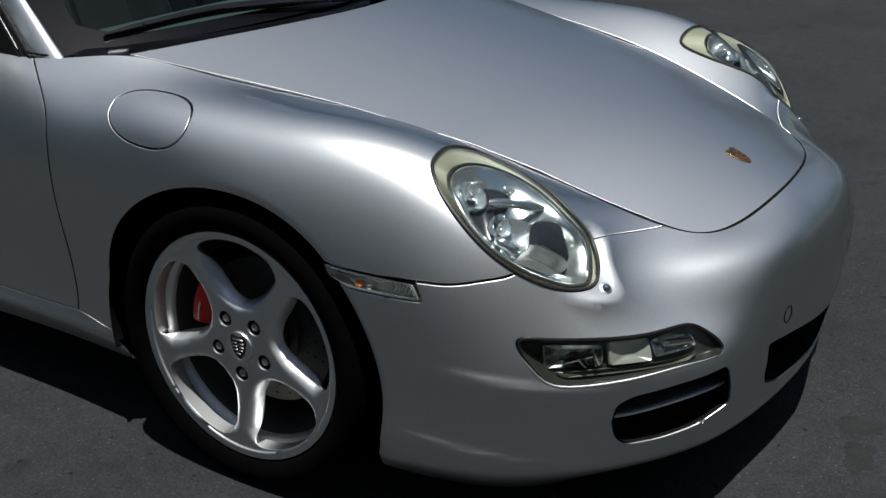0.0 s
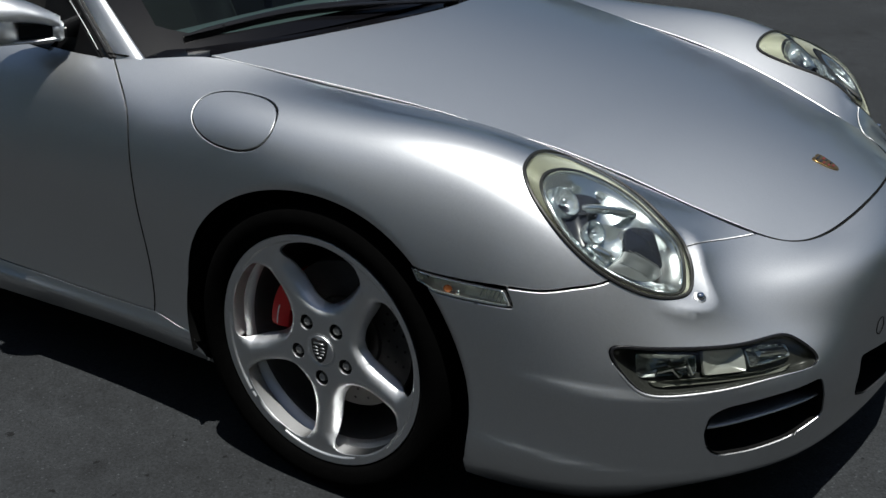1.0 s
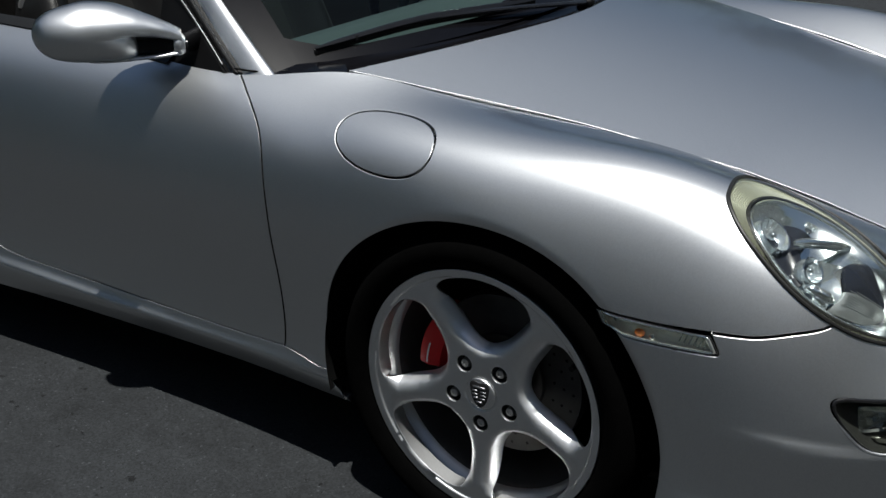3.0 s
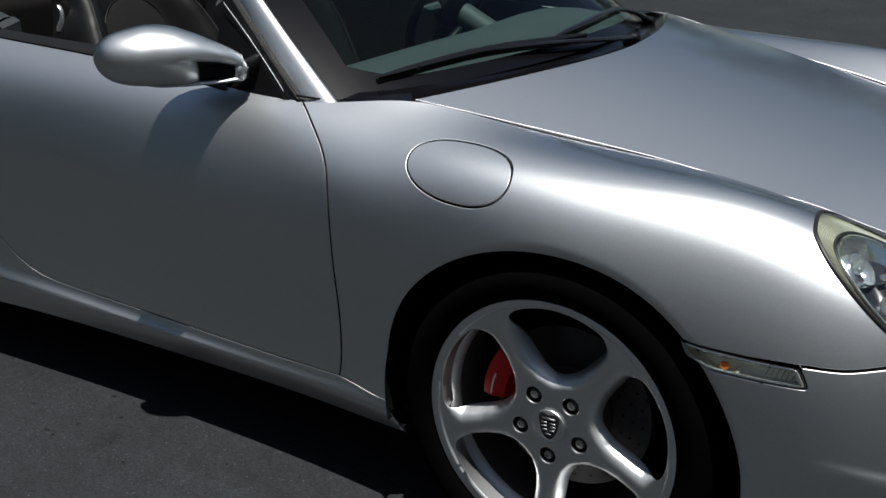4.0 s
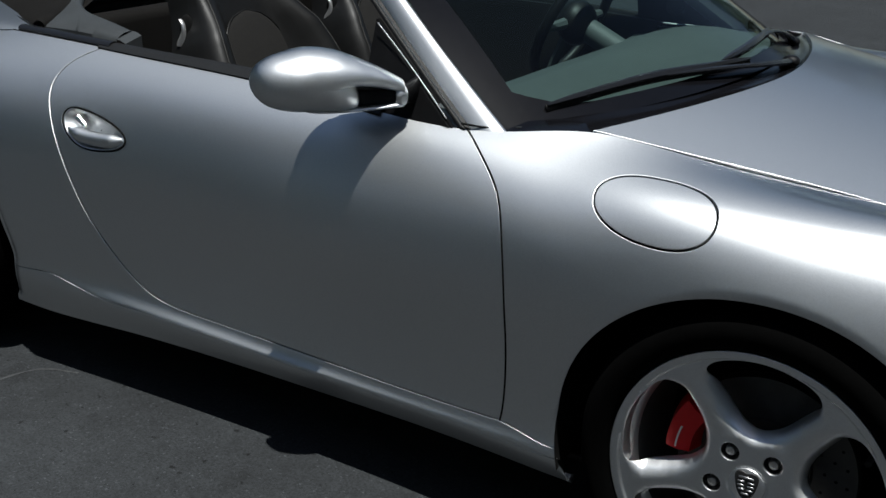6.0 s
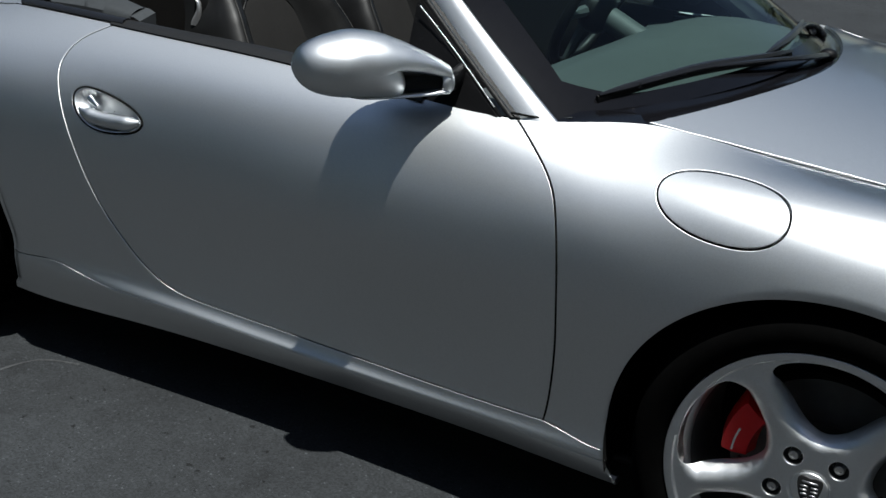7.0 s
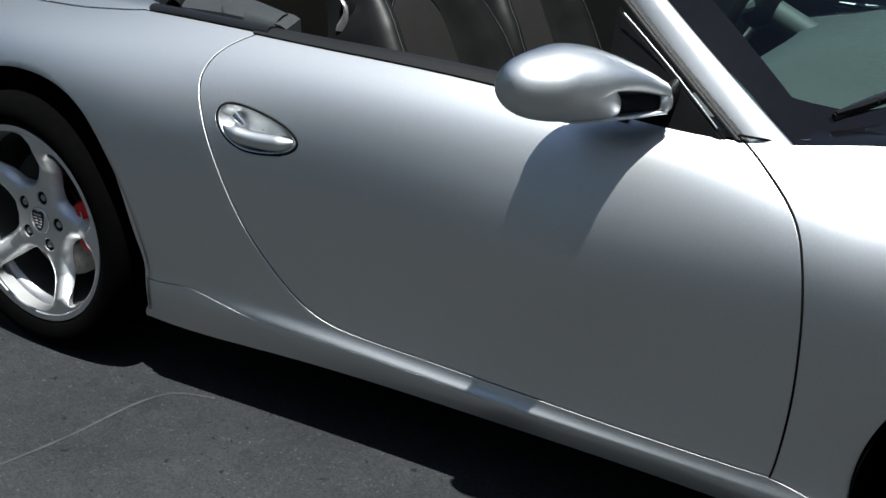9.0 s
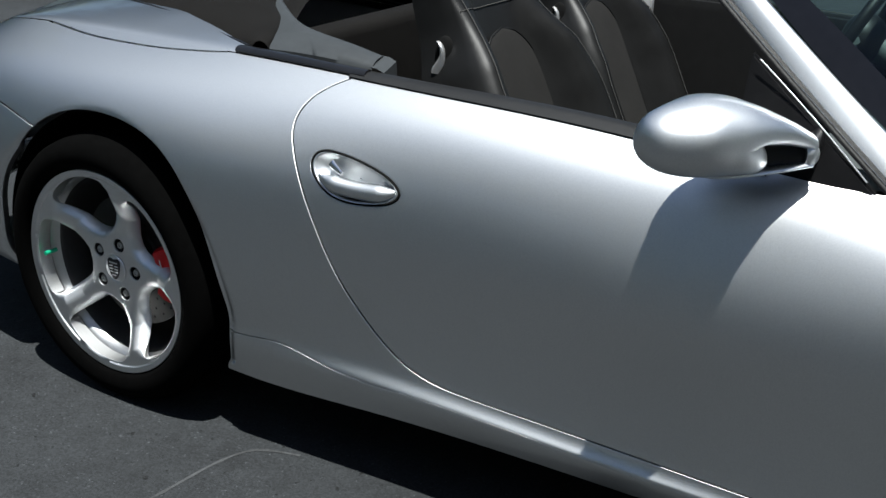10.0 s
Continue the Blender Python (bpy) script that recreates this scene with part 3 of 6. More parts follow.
door_edge = np.concatenate([smooth_line(sv(DOOR_FRONT))[:-1], smooth_line(sv(DOOR_BOTTOM))[:-1], smooth_line(sv(DOOR_REAR))])
handle_edge, head_edge, fog_edge = (smooth_line(sv(k), .007, True) for k in (HANDLE, HEAD, FOG))
_t = np.linspace(0, 2 * math.pi, 96, endpoint=False)
_c, _s = (np.sign(k) * np.abs(k) ** .90 for k in (np.cos(_t), np.sin(_t)))
fuel_edge = np.stack([-0.2268 + 0.1150 * _c + -0.0140 * _s, (5.8433 + -0.0238 * _c + 0.4935 * _s) * G], 1)


def rounded_polygon(points, cut=.008, steps=4):
    """A straight-sided outline with its corners rounded, with points along the sides."""
    p = np.asarray(points, float)
    out = []
    n = len(p)
    for i in range(n):
        a, b, c = p[i - 1], p[i], p[(i + 1) % n]
        u, w = (a - b), (c - b)
        lu, lw = np.linalg.norm(u), np.linalg.norm(w)
        k = min(cut, lu * .45, lw * .45)
        p0, p1 = b + u / lu * k, b + w / lw * k
        for t in np.linspace(0, 1, steps):
            out.append((1 - t) ** 2 * p0 + 2 * t * (1 - t) * b + t * t * p1)
        nxt = c - w / lw * 0
        far = np.linalg.norm(nxt - p1) - min(cut, lw * .45)
        for t in np.arange(.012, far, .012):
            out.append(p1 + w / lw * t)
    return np.array(out)


intake_side = rounded_polygon(sv(INTAKE_SIDE), .016)
intake_mid = rounded_polygon(sv(INTAKE_MID), .02)
signal_edge = rounded_polygon(sv(SIGNAL), .006)
bumper_top = smooth_line(sv(BUMPER_TOP))
sill_front, sill_seam, rear_seam, lid_seam = (smooth_line(sv(k)) for k in (SILL_FRONT, SILL_SEAM, REAR_SEAM, LID_SEAM))
arch_lines = [arch_line(*a, sh) for a, sh in zip(ARCHES, ARCH_SHAPE)]
S0, S1, V1 = S_KNOTS[0], S_KNOTS[-1], 7 * G
frame_line = rounded_polygon([(S0, 0), (S1, 0), (S1, V1), (S0, V1)], .0005, 2)
gs, gv = np.meshgrid(np.arange(S0 + .015, S1, .0150), np.arange(.0125, V1, .0125))
gs = gs + (np.arange(gs.shape[0]) % 2)[:, None] * .0075
grid_pts = np.stack([gs.ravel(), gv.ravel()], 1)
grid_pts = grid_pts[grid_pts[:, 0] < S1 - .006]
# a finer net round the headlight, where the bumper turns sharply
near_lamp = (grid_pts[:, 0] > .60) & (grid_pts[:, 0] < .86) & (grid_pts[:, 1] > 5.0 * G) & (grid_pts[:, 1] < 6.55 * G)
fs, fv = np.meshgrid(np.arange(.602, .860, .0052), np.arange(5.02 * G, 6.54 * G, .0052))
grid_pts = np.concatenate([grid_pts[~near_lamp], np.stack([(fs + (np.arange(fs.shape[0]) % 2)[:, None] * .0026).ravel(), fv.ravel()], 1)])
# and close lines round the wheel openings, where the edge is rolled
rolled = np.concatenate([arch_line(cx_, cz_, r_ + d_, sh) for (cx_, cz_, r_), sh in zip(ARCHES, ARCH_SHAPE) for d_ in (.0035, .0075, .0115, .0155, .0200, .0250)])
rolled = rolled[(rolled[:, 1] > .02) & (rolled[:, 1] < V1 - .02)]
grid_pts = grid_pts[np.concatenate([((part_[:, None] - rolled[None]) ** 2).sum(-1).min(1) for part_ in np.array_split(grid_pts, 40)]) > .006 ** 2]
grid_pts = np.concatenate([grid_pts, rolled])
cuts = [(frame_line, True), (door_edge, False), (fuel_edge, True), (handle_edge, True), (head_edge, True), (fog_edge, True), (intake_side, True), (intake_mid, True), (signal_edge, True), (bumper_top, False), (sill_front, False), (sill_seam, False), (rear_seam, False), (lid_seam, False)] + [(a, False) for a in arch_lines]
plane_v, plane_f = triangulate(cuts, grid_pts)
mid = plane_v[plane_f].mean(1)
ok = (mid[:, 0] > S0) & (mid[:, 0] < S1) & (mid[:, 1] > 0) & (mid[:, 1] < V1)
plane_f, mid = plane_f[ok], mid[ok]
hole = np.zeros(len(mid), bool)
for edge in (handle_edge, head_edge, fog_edge, intake_side, intake_mid, signal_edge):
    hole |= inside(mid, edge)
for line in arch_lines:
    hole |= inside(mid, line)
kind = np.full(len(mid), "fender", dtype=object)
in_door = inside(mid, door_edge)
bumper_area = np.concatenate([bumper_top, [(S1 + .1, V1 + .1), (S1 + .1, -.1), (.20, -.1)]])
sill_area = np.concatenate([sill_seam, [(-.30, -.1), (-1.99, -.1)]])
low_front = np.concatenate([sill_front, [(-.30, -.1), (-.508, -.1)]])
rear_area = np.concatenate([rear_seam, [(-4.2, 5.7 * G), (-4.2, -.1), (-2.45, -.1)]])
door_front_s = np.interp(mid[:, 1], sv(DOOR_FRONT)[::-1, 1], sv(DOOR_FRONT)[::-1, 0])
kind[(mid[:, 0] < door_front_s) & ~in_door] = "quarter"
kind[inside(mid, low_front)] = "quarter"
kind[inside(mid, sill_area)] = "sill"
kind[inside(mid, rear_area)] = "rear_bumper"
kind[inside(mid, bumper_area)] = "bumper"
kind[inside(mid, np.concatenate([lid_seam, [(-2.0, V1 + .2), (-2.8, V1 + .2)]]))] = "lid"
kind[in_door] = "door"
kind[inside(mid, fuel_edge)] = "fuel"
kind[hole] = "hole"


def at_middle(p):
    return (p[:, 0] > S1 - .002) | (p[:, 0] < S0 + .002)


deep_lines = np.concatenate([intake_side, intake_mid])
sheets = {k: panel_mesh(plane_v, plane_f[kind == k], on_shell, fixed=at_middle, deep=deep_lines) for k in ("fender", "quarter", "sill", "door", "fuel", "bumper", "rear_bumper")}
sheets["lid"] = panel_mesh(plane_v, plane_f[kind == "lid"], on_shell, fixed=lambda p: at_middle(p) | (p[:, 1] > V1 - .002))


def both_sides(name, key, label=""):
    v, f, n = sheets[key]
    right = mesh_part(name, v, f, PAINT, car, label, n)
    left = mesh_part(name, *flip(name, v, f)[:2], PAINT, car, label, flip(name, v, f, n)[2])
    return right, left


def joined(name, key, label=""):
    v, f, n = sheets[key]
    v2, f2, n2 = flip(name, v, f, n)
    k = len(v)
    return mesh_part(name, np.concatenate([v, v2]), list(f) + [tuple(i + k for i in q) for q in f2], PAINT, car, label, np.concatenate([n, n2]))


v, f, n = sheets["fender"]
fender_r = mesh_part("front_fender", v, f, PAINT, car, "", n)
v, f, n = panel_mesh(plane_v, plane_f[(kind == "fender") | (kind == "fuel")], on_shell, fixed=at_middle, deep=deep_lines)
fender_l = mesh_part("front_fender", *flip("", v, f)[:2], PAINT, car, "", flip("", v, f, n)[2])
quarter_r, quarter_l = both_sides("quarter_panel", "quarter")
sill_r, sill_l = both_sides("side_sill", "sill")
lid_side_r, lid_side_l = both_sides("roof_lid_side", "lid")
door_r, door_l = both_sides("door", "door")
flap_v, flap_f, flap_n = sheets["fuel"]
fuel_flap = mesh_part("fuel_flap", flap_v, flap_f, PAINT, fender_r, "round silver fuel filler flap", flap_n)
front_bumper = joined("front_bumper", "bumper")
rear_bumper = joined("rear_bumper", "rear_bumper")
# dark channels behind the joints, broken where the headlight stands in them
lamp_at = np.where(inside(bumper_top, head_edge))[0]
into_lamp, out_of_lamp = lamp_at[0], lamp_at[-1] + 1
for line, owners in ((door_edge, (door_r, door_l)), (np.concatenate([fuel_edge, fuel_edge[:2]]), (fuel_flap, None)), (bumper_top[(bumper_top[:, 0] > .45) & (np.arange(len(bumper_top)) < into_lamp)], (fender_r, fender_l)), (bumper_top[out_of_lamp:], (fender_r, fender_l)), (sill_front[sill_front[:, 0] < -.395], (quarter_r, quarter_l)), (sill_seam[(sill_seam[:, 0] < -.40) & (sill_seam[:, 0] > -1.94)], (sill_r, sill_l)), (rear_seam[rear_seam[:, 0] < -2.60], (quarter_r, quarter_l)), (lid_seam, (lid_side_r, lid_side_l))):
    line = line[(line[:, 1] > .012) & (line[:, 1] < V1 - .004)]
    v, f = strip(line, .026, on_shell, -.0145)
    for sgn, owner in zip((1, -1), owners):
        if owner:
            mesh_part("joint_channel", v * (1, sgn, 1), f, BLACK_GAP, owner)


# black tube added in the gap ahead of each door, standing for its shade
door_gap_line = smooth_line(sv(DOOR_FRONT), .012)
door_gap_line = door_gap_line[(door_gap_line[:, 1] < V1 - .012)]
for sgn, owner in ((1, door_r), (-1, door_l)):
    part("door_edge_seal", tube(on_shell(door_gap_line, -.0014)[0] * (1, sgn, 1), .0023, 8), BLACK_GAP, owner)


# ---- luggage lid ----
def hood_place(p, off=0.0):
    z = hood_z(p[:, 0], p[:, 1])
    e = 1e-3
    dx = (hood_z(p[:, 0] + e, p[:, 1]) - hood_z(p[:, 0] - e, p[:, 1])) / (2 * e)
    dy = (hood_z(p[:, 0], p[:, 1] + e) - hood_z(p[:, 0], p[:, 1] - e)) / (2 * e)
    n = np.stack([-dx, -dy, np.ones_like(dx)], 1)
    n /= np.linalg.norm(n, axis=1)[:, None]
    return np.stack([p[:, 0], p[:, 1], z], 1) + n * off, n


def cowl_x(y):
    return -.255 - .165 * (np.abs(y) / .664) ** 1.8


right_edge = shell(np.linspace(-.42, S1, 150), np.full(150, 7.0))[:, :2]
back = np.linspace(.664, -.664, 80)[1:-1]
hood_edge = np.concatenate([right_edge, (right_edge * (1, -1))[::-1][1:], np.stack([cowl_x(back), back], 1)])
hx, hy = np.meshgrid(np.arange(-.42, .88, .02), np.arange(-.66, .661, .02))
hv, hf = triangulate([(hood_edge, True)], np.stack([hx.ravel() + (np.arange(hx.shape[0]) % 2).repeat(hx.shape[1]) * .01, hy.ravel()], 1))
hf = hf[inside(hv[hf].mean(1), hood_edge)]
v, f, n = panel_mesh(hv, hf, hood_place, gap=.0016, depth=.017, turn=.0005, lip=.0007)
hood = mesh_part("hood", v, f, PAINT, car, "", n)
v, f = strip(np.concatenate([right_edge, (right_edge * (1, -1))[::-1][1:]]), .03, hood_place, -.0155)
mesh_part("hood_channel", v, f, BLACK_GAP, car)
# black tube added to draw the shade in the wider gap round the lid's nose
nose_line = shell(np.linspace(.93, S1, 60), np.full(60, 7.0)) - (0, 0, .0022)
nose_line = np.concatenate([nose_line, (nose_line * (1, -1, 1))[::-1][1:]])
part("hood_seal", tube(nose_line, np.interp(np.linspace(0, 1, len(nose_line)), (0, .12, .88, 1), (.0012, .0031, .0031, .0012)), 8), BLACK_GAP, hood)
# ---- wheel openings' liners and the underbody ----
for (cx, cz, r), w in zip(ARCHES, (.80, .80)):
    for side in (-1, 1):
        name = "wheel_arch_liner"
        a = np.linspace(radians(-14 if cx < -1 else -22), radians(192), 56)
        rings = []
        for y, k in ((.848, 1.003), (.80, 1.03), (.60, 1.035), (.52, 1.0), (.52, .02)):
            rings.append([(cx + (r * k) * math.cos(t), side * y, cz + (r * k) * math.sin(t)) for t in a])
        part(name, loft(rings, closed=False), BLACK_GAP, car)
part("underbody", block((-3.20, -.70, .160), (.45, .70, .185), .012), BLACK_PLASTIC, car)
part("front_undertray", block((.38, -.45, .14), (.80, .45, .165), .01), BLACK_PLASTIC, car)
part("luggage_tub", block((-.30, -.48, .20), (.62, .48, .52), .03), BLACK_GAP, car)


# ---- wheels ----
def spoke_face(r, off, dish, edge):
    """How far the wheel's face stands back from the lip: by radius, by the angle off the nearest spoke, and by the way to the nearest opening's edge."""
    back = np.interp(r, [0, .030, .035, .06, .10, .15, .20, .226, .2375, .2415, .2545], [dish + .004, dish + .004, dish, dish, dish + .001, dish * .75 + .003, .006, .007, .007, .001, .0])
    half = np.interp(r, [0, .06, .09, .12, .16, .20, .226], [10, 10, .050, .038, .031, .030, .040])
    across = np.clip(r * np.sin(np.radians(np.abs(off))) / half, 0, 1.4)
    crown = .019 * across ** 2 * np.interp(r, [.05, .09, .13, .195, .222], [0, .3, 1, 1, 0])
    wide = np.interp(r, [.09, .13, .18, .21, .232], [.024, .020, .016, .011, .006])
    roll = .85 * wide * np.clip(1 - edge / wide, 0, 1) ** 2.2 * np.interp(r, [.185, .228], [1, 0])
    return back + crown + roll


POCKET = [(.098, 0), (.104, 9), (.120, 17.5), (.150, 23.0), (.190, 26.4), (.214, 27.0), (.2285, 23.8), (.2350, 11), (.2360, 0)]


def build_wheel(center, side, spokes_at, radius, lip, width, dish):
    """One alloy wheel with its tyre, cap, bolts and valve."""
    cx, cz = center
    outline = []
    for k in range(5):
        a0 = spokes_at + 36 + 72 * k
        pts = [(r, a) for r, a in POCKET] + [(r, -a) for r, a in POCKET[-2:0:-1]]
        ring = np.array([(r * math.cos(radians(a0 + a)), r * math.sin(radians(a0 + a))) for r, a in pts])
        outline.append(smooth_line(ring, .006, True))
    bolts = []
    for k in range(5):
        a = radians(spokes_at + 72 * k)
        c = np.array((.065 * math.cos(a), .065 * math.sin(a)))
        bolts.append(c)
        outline.append(np.array([c + .0165 * np.array((math.cos(t), math.sin(t))) for t in np.linspace(0, 2 * math.pi, 22, endpoint=False)]))
    rim = np.array([.2545 * np.array((math.cos(t), math.sin(t))) for t in np.linspace(0, 2 * math.pi, 150, endpoint=False)])
    rr = np.concatenate([[np.array((r * math.cos(t + r * 40), r * math.sin(t + r * 40))) for t in np.linspace(0, 2 * math.pi, max(6, int(2 * math.pi * r / .0065)), endpoint=False)] for r in list(np.arange(.008, .236, .0065)) + [.239, .2425, .247, .251]])
    v2, f2 = triangulate([(rim, True)] + [(o, True) for o in outline], rr)
    m2 = v2[f2].mean(1)
    keep = np.hypot(m2[:, 0], m2[:, 1]) < .2545
    for o in outline:
        keep &= ~inside(m2, o)

    pockets = np.concatenate(outline[:5])[None]

    def place(p):
        def height(q):
            r = np.hypot(q[:, 0], q[:, 1])
            a = np.degrees(np.arctan2(q[:, 1], q[:, 0])) - spokes_at
            edge = np.concatenate([np.sqrt(((part_ - pockets) ** 2).sum(-1).min(1)) for part_ in np.array_split(q[:, None], max(1, len(q) // 800))])
            return spoke_face(r, (a + 36) % 72 - 36, dish, edge)
        e = 8e-4
        h = height(p)
        dx = (height(p + (e, 0)) - height(p - (e, 0))) / (2 * e)
        dz = (height(p + (0, e)) - height(p - (0, e))) / (2 * e)
        v = np.stack([cx + p[:, 0], side * (lip - h), cz + p[:, 1]], 1)
        n = np.stack([dx, np.full(len(h), float(side)), dz], 1)
        return v, n / np.linalg.norm(n, axis=1)[:, None]

    lipline = np.concatenate(outline[:5])
    v, f, n = panel_mesh(v2, f2[keep], place, gap=.0005, depth=.012, deep=lipline, deep_by=.034)
    if side > 0:
        f = [tuple(reversed(q)) for q in f]
    wheel = mesh_part("wheel", v, f, ALLOY, car, "silver five-spoke alloy wheel", n)
    inner = lip - width
    outer_barrel = spun([(.2545, side * (lip - .001)), (.2550, side * (lip - .012)), (.2430, side * (lip - .016)), (.2408, side * (lip - .046)), (.231, side * (lip - .054)), (.226, side * (lip - .066))], (cx, 0, cz), 96)
    part("rim_step", outer_barrel, ALLOY_STEP, wheel)
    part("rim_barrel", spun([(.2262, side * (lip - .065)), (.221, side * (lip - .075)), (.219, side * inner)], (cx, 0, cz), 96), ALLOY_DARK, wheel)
    t = radius
    ty = spun([(.2560, side * (lip - .010)), (.2585, side * (lip + .000)), (.266, side * (lip + .008)), (.285, side * (lip + .014)), (.300, side * (lip + .012)), (t - .013, side * (lip + .002)), (t - .004, side * (lip - .014)), (t, side * (lip - .040)), (t + .001, side * (lip - .043)), (t - .006, side * (lip - .046)), (t - .006, side * (lip - .052)), (t + .001, side * (lip - .055)),
               (t + .002, side * (lip - width * .5)), (t, side * (inner + .03)), (t - .02, side * (inner + .0)), (.29, side * (inner - .01)), (.225, side * (inner + .01))], (cx, 0, cz), 96)
    tyre = part("tyre", ty, RUBBER, wheel, "", sharp=60)
    hub = side * (lip - dish)
    cap = spun([(.0, hub + side * .0045), (.012, hub + side * .0042), (.026, hub + side * .003), (.0315, hub + side * .001), (.033, hub - side * .002)], (cx, 0, cz), 40)
    cap_ob = part("hub_cap", cap, ALLOY, wheel, "round silver wheel cap with a raised shield")
    for c in bolts:
        bx, bz = cx + c[0], cz + c[1]
        part("lug_bolt", spun([(.0, hub - side * .006), (.0042, hub - side * .006), (.0048, hub - side * .003), (.0078, hub - side * .003), (.0092, hub - side * .006), (.0096, hub - side * .022)], (bx, 0, bz), 14), BOLT, wheel)
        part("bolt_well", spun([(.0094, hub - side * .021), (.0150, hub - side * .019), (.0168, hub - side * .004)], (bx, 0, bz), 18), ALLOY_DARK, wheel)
    va = radians(181) if cx < -1 else radians(spokes_at + 36 + 72 * 3 + 14)
    vx, vz = cx + .231 * math.cos(va), cz + .231 * math.sin(va)
    part("valve_stem", tube([(vx - .012 * math.cos(va), side * (lip - .045), vz - .012 * math.sin(va)), (vx - .012 * math.cos(va), side * (lip - .012), vz - .012 * math.sin(va))], .0055, 10), VALVE_GREEN if cx < -1 and side < 0 else BLACK_PLASTIC, wheel)
    return wheel, hub


def raised_shield(center, width, height, normal_at, mat, parent, name="shield", thick=.002, inner=()):
    """A shield on a surface: normal_at(points in the shield's plane) gives places and normals."""
    top = [(-.5, .42), (-.25, .5), (0, .46), (.25, .5), (.5, .42), (.47, .0), (.34, -.28), (0, -.5), (-.34, -.28), (-.47, 0)]
    out = smooth_line(np.array(top) * (width, height), .003, True)
    g = np.stack(np.meshgrid(np.arange(-.5, .5, .08) * width, np.arange(-.5, .5, .08) * height), -1).reshape(-1, 2)
    v2, f2 = triangulate([(out, True)], g)
    f2 = f2[inside(v2[f2].mean(1), out)]
    v, f, n = panel_mesh(v2, f2, lambda p: normal_at(p, thick), gap=0, depth=thick + .001)
    return mesh_part(name, v, f, mat, parent, "", n)


for cx, cz, rad, lip, width, dish, at in ((0.0, .324, .3235, .853, .225, .014, 124), (-2.35, .331, .331, .880, .285, .040, 146)):
    for side in (-1, 1):
        w, hub = build_wheel((cx, cz), side, at, rad, lip, width, dish)
        # raised shield on the cap: plain shapes only
        def cap_place(p, off, cx=cx, cz=cz, hub=hub, side=side):
            q = np.stack([cx + p[:, 0] * -side, np.full(len(p), hub + side * (.0035 + off)), cz + p[:, 1]], 1)
            return q, np.tile((0, side, 0), (len(p), 1)).astype(float)
        raised_shield((0, 0), .040, .054, cap_place, ALLOY_DARK, w, "cap_shield", .0016)
        for bx, bz, bw, bh in ((-0.0088, 0.0082, 0.0122, 0.0034), (0.0088, 0.0082, 0.0122, 0.0034), (-0.0088, 0.0007, 0.0122, 0.0034), (0.0088, 0.0007, 0.0122, 0.0034), (-0.0075, -0.0068, 0.0109, 0.0034), (0.0075, -0.0068, 0.0109, 0.0034), (0.0, -0.015, 0.0136, 0.0034), (0.0, 0.017, 0.0272, 0.0041)):
            part("cap_bar", block((cx + bx - bw / 2, min(hub + side * .005, hub + side * .0068), cz + bz - bh / 2), (cx + bx + bw / 2, max(hub + side * .005, hub + side * .0068), cz + bz + bh / 2), .0008, 1), ALLOY_STEP, w)
        # brake disc and caliper
        y0 = side * (lip - .105)
        rd = .165
        part("brake_disc", spun([(.05, y0), (.085, y0 + side * .006), (.088, y0 - side * .0), (rd, y0), (rd, y0 - side * .028), (.09, y0 - side * .028)], (cx, 0, cz), 80), STEEL, car, "drilled grey steel brake disc")
        for ring, count in ((.108, 18), (.128, 22), (.148, 26)):
            for k in range(count):
                a = 2 * math.pi * (k + ring * 40) / count
                hx, hz = cx + ring * math.cos(a), cz + ring * math.sin(a)
                if side < 0 and ((cx > -1 and (math.cos(a) > .5 or math.sin(a) < -.2)) or (cx < -1 and math.cos(a) > 0)):
                    part("disc_hole", spun([(.0, y0 + side * .0006), (.0032, y0 + side * .0006)], (hx, 0, hz), 8), BLACK_GAP, car)
        mid_a, reach = (161, 21) if cx > -1 else (4, 27)
        cal = []
        for a in np.linspace(mid_a - reach, mid_a + reach, 17):
            t = radians(a)
            e = min(1, (1 - abs(a - mid_a) / reach) * 5 + .35)
            lo, hi, d = .118, .118 + .062 * e, .030 * e
            sec = [(lo, y0 + side * .010), (lo + .006, y0 + side * (.016 + d)), ((lo + hi) / 2, y0 + side * (.021 + d)), (hi - .010, y0 + side * (.016 + d)), (hi, y0 + side * .004), (hi, y0 - side * .045), (lo, y0 - side * .045)]
            cal.append([(cx + r * math.cos(t), y, cz + r * math.sin(t)) for r, y in sec])
        caliper = part("brake_caliper", loft(cal, True, (True, True)), CALIPER_RED, car, "bright red brake caliper")
        # pale lettering strip on the caliper
        bar = []
        for a in np.linspace(mid_a - 2, mid_a + 16, 9):
            t = radians(a)
            bar.append([(cx + r * math.cos(t), y0 + side * .0535, cz + r * math.sin(t)) for r in (.147, .1505)])
        part("caliper_mark", loft(bar, False), BRIGHT, caliper)
        part("hub_carrier", spun([(.0, y0 + side * .01), (.06, y0 + side * .01), (.07, y0 - side * .05), (.05, y0 - side * .2)], (cx, 0, cz), 24), BLACK_PLASTIC, car)


# ---- headlights ----
def ring_between(outer, inner, k, off):
    """A closed line between two closed lines of the shell's plane, off metres out of the shell."""
    p = outer * (1 - k) + inner * k
    return on_shell(p, off)[0]


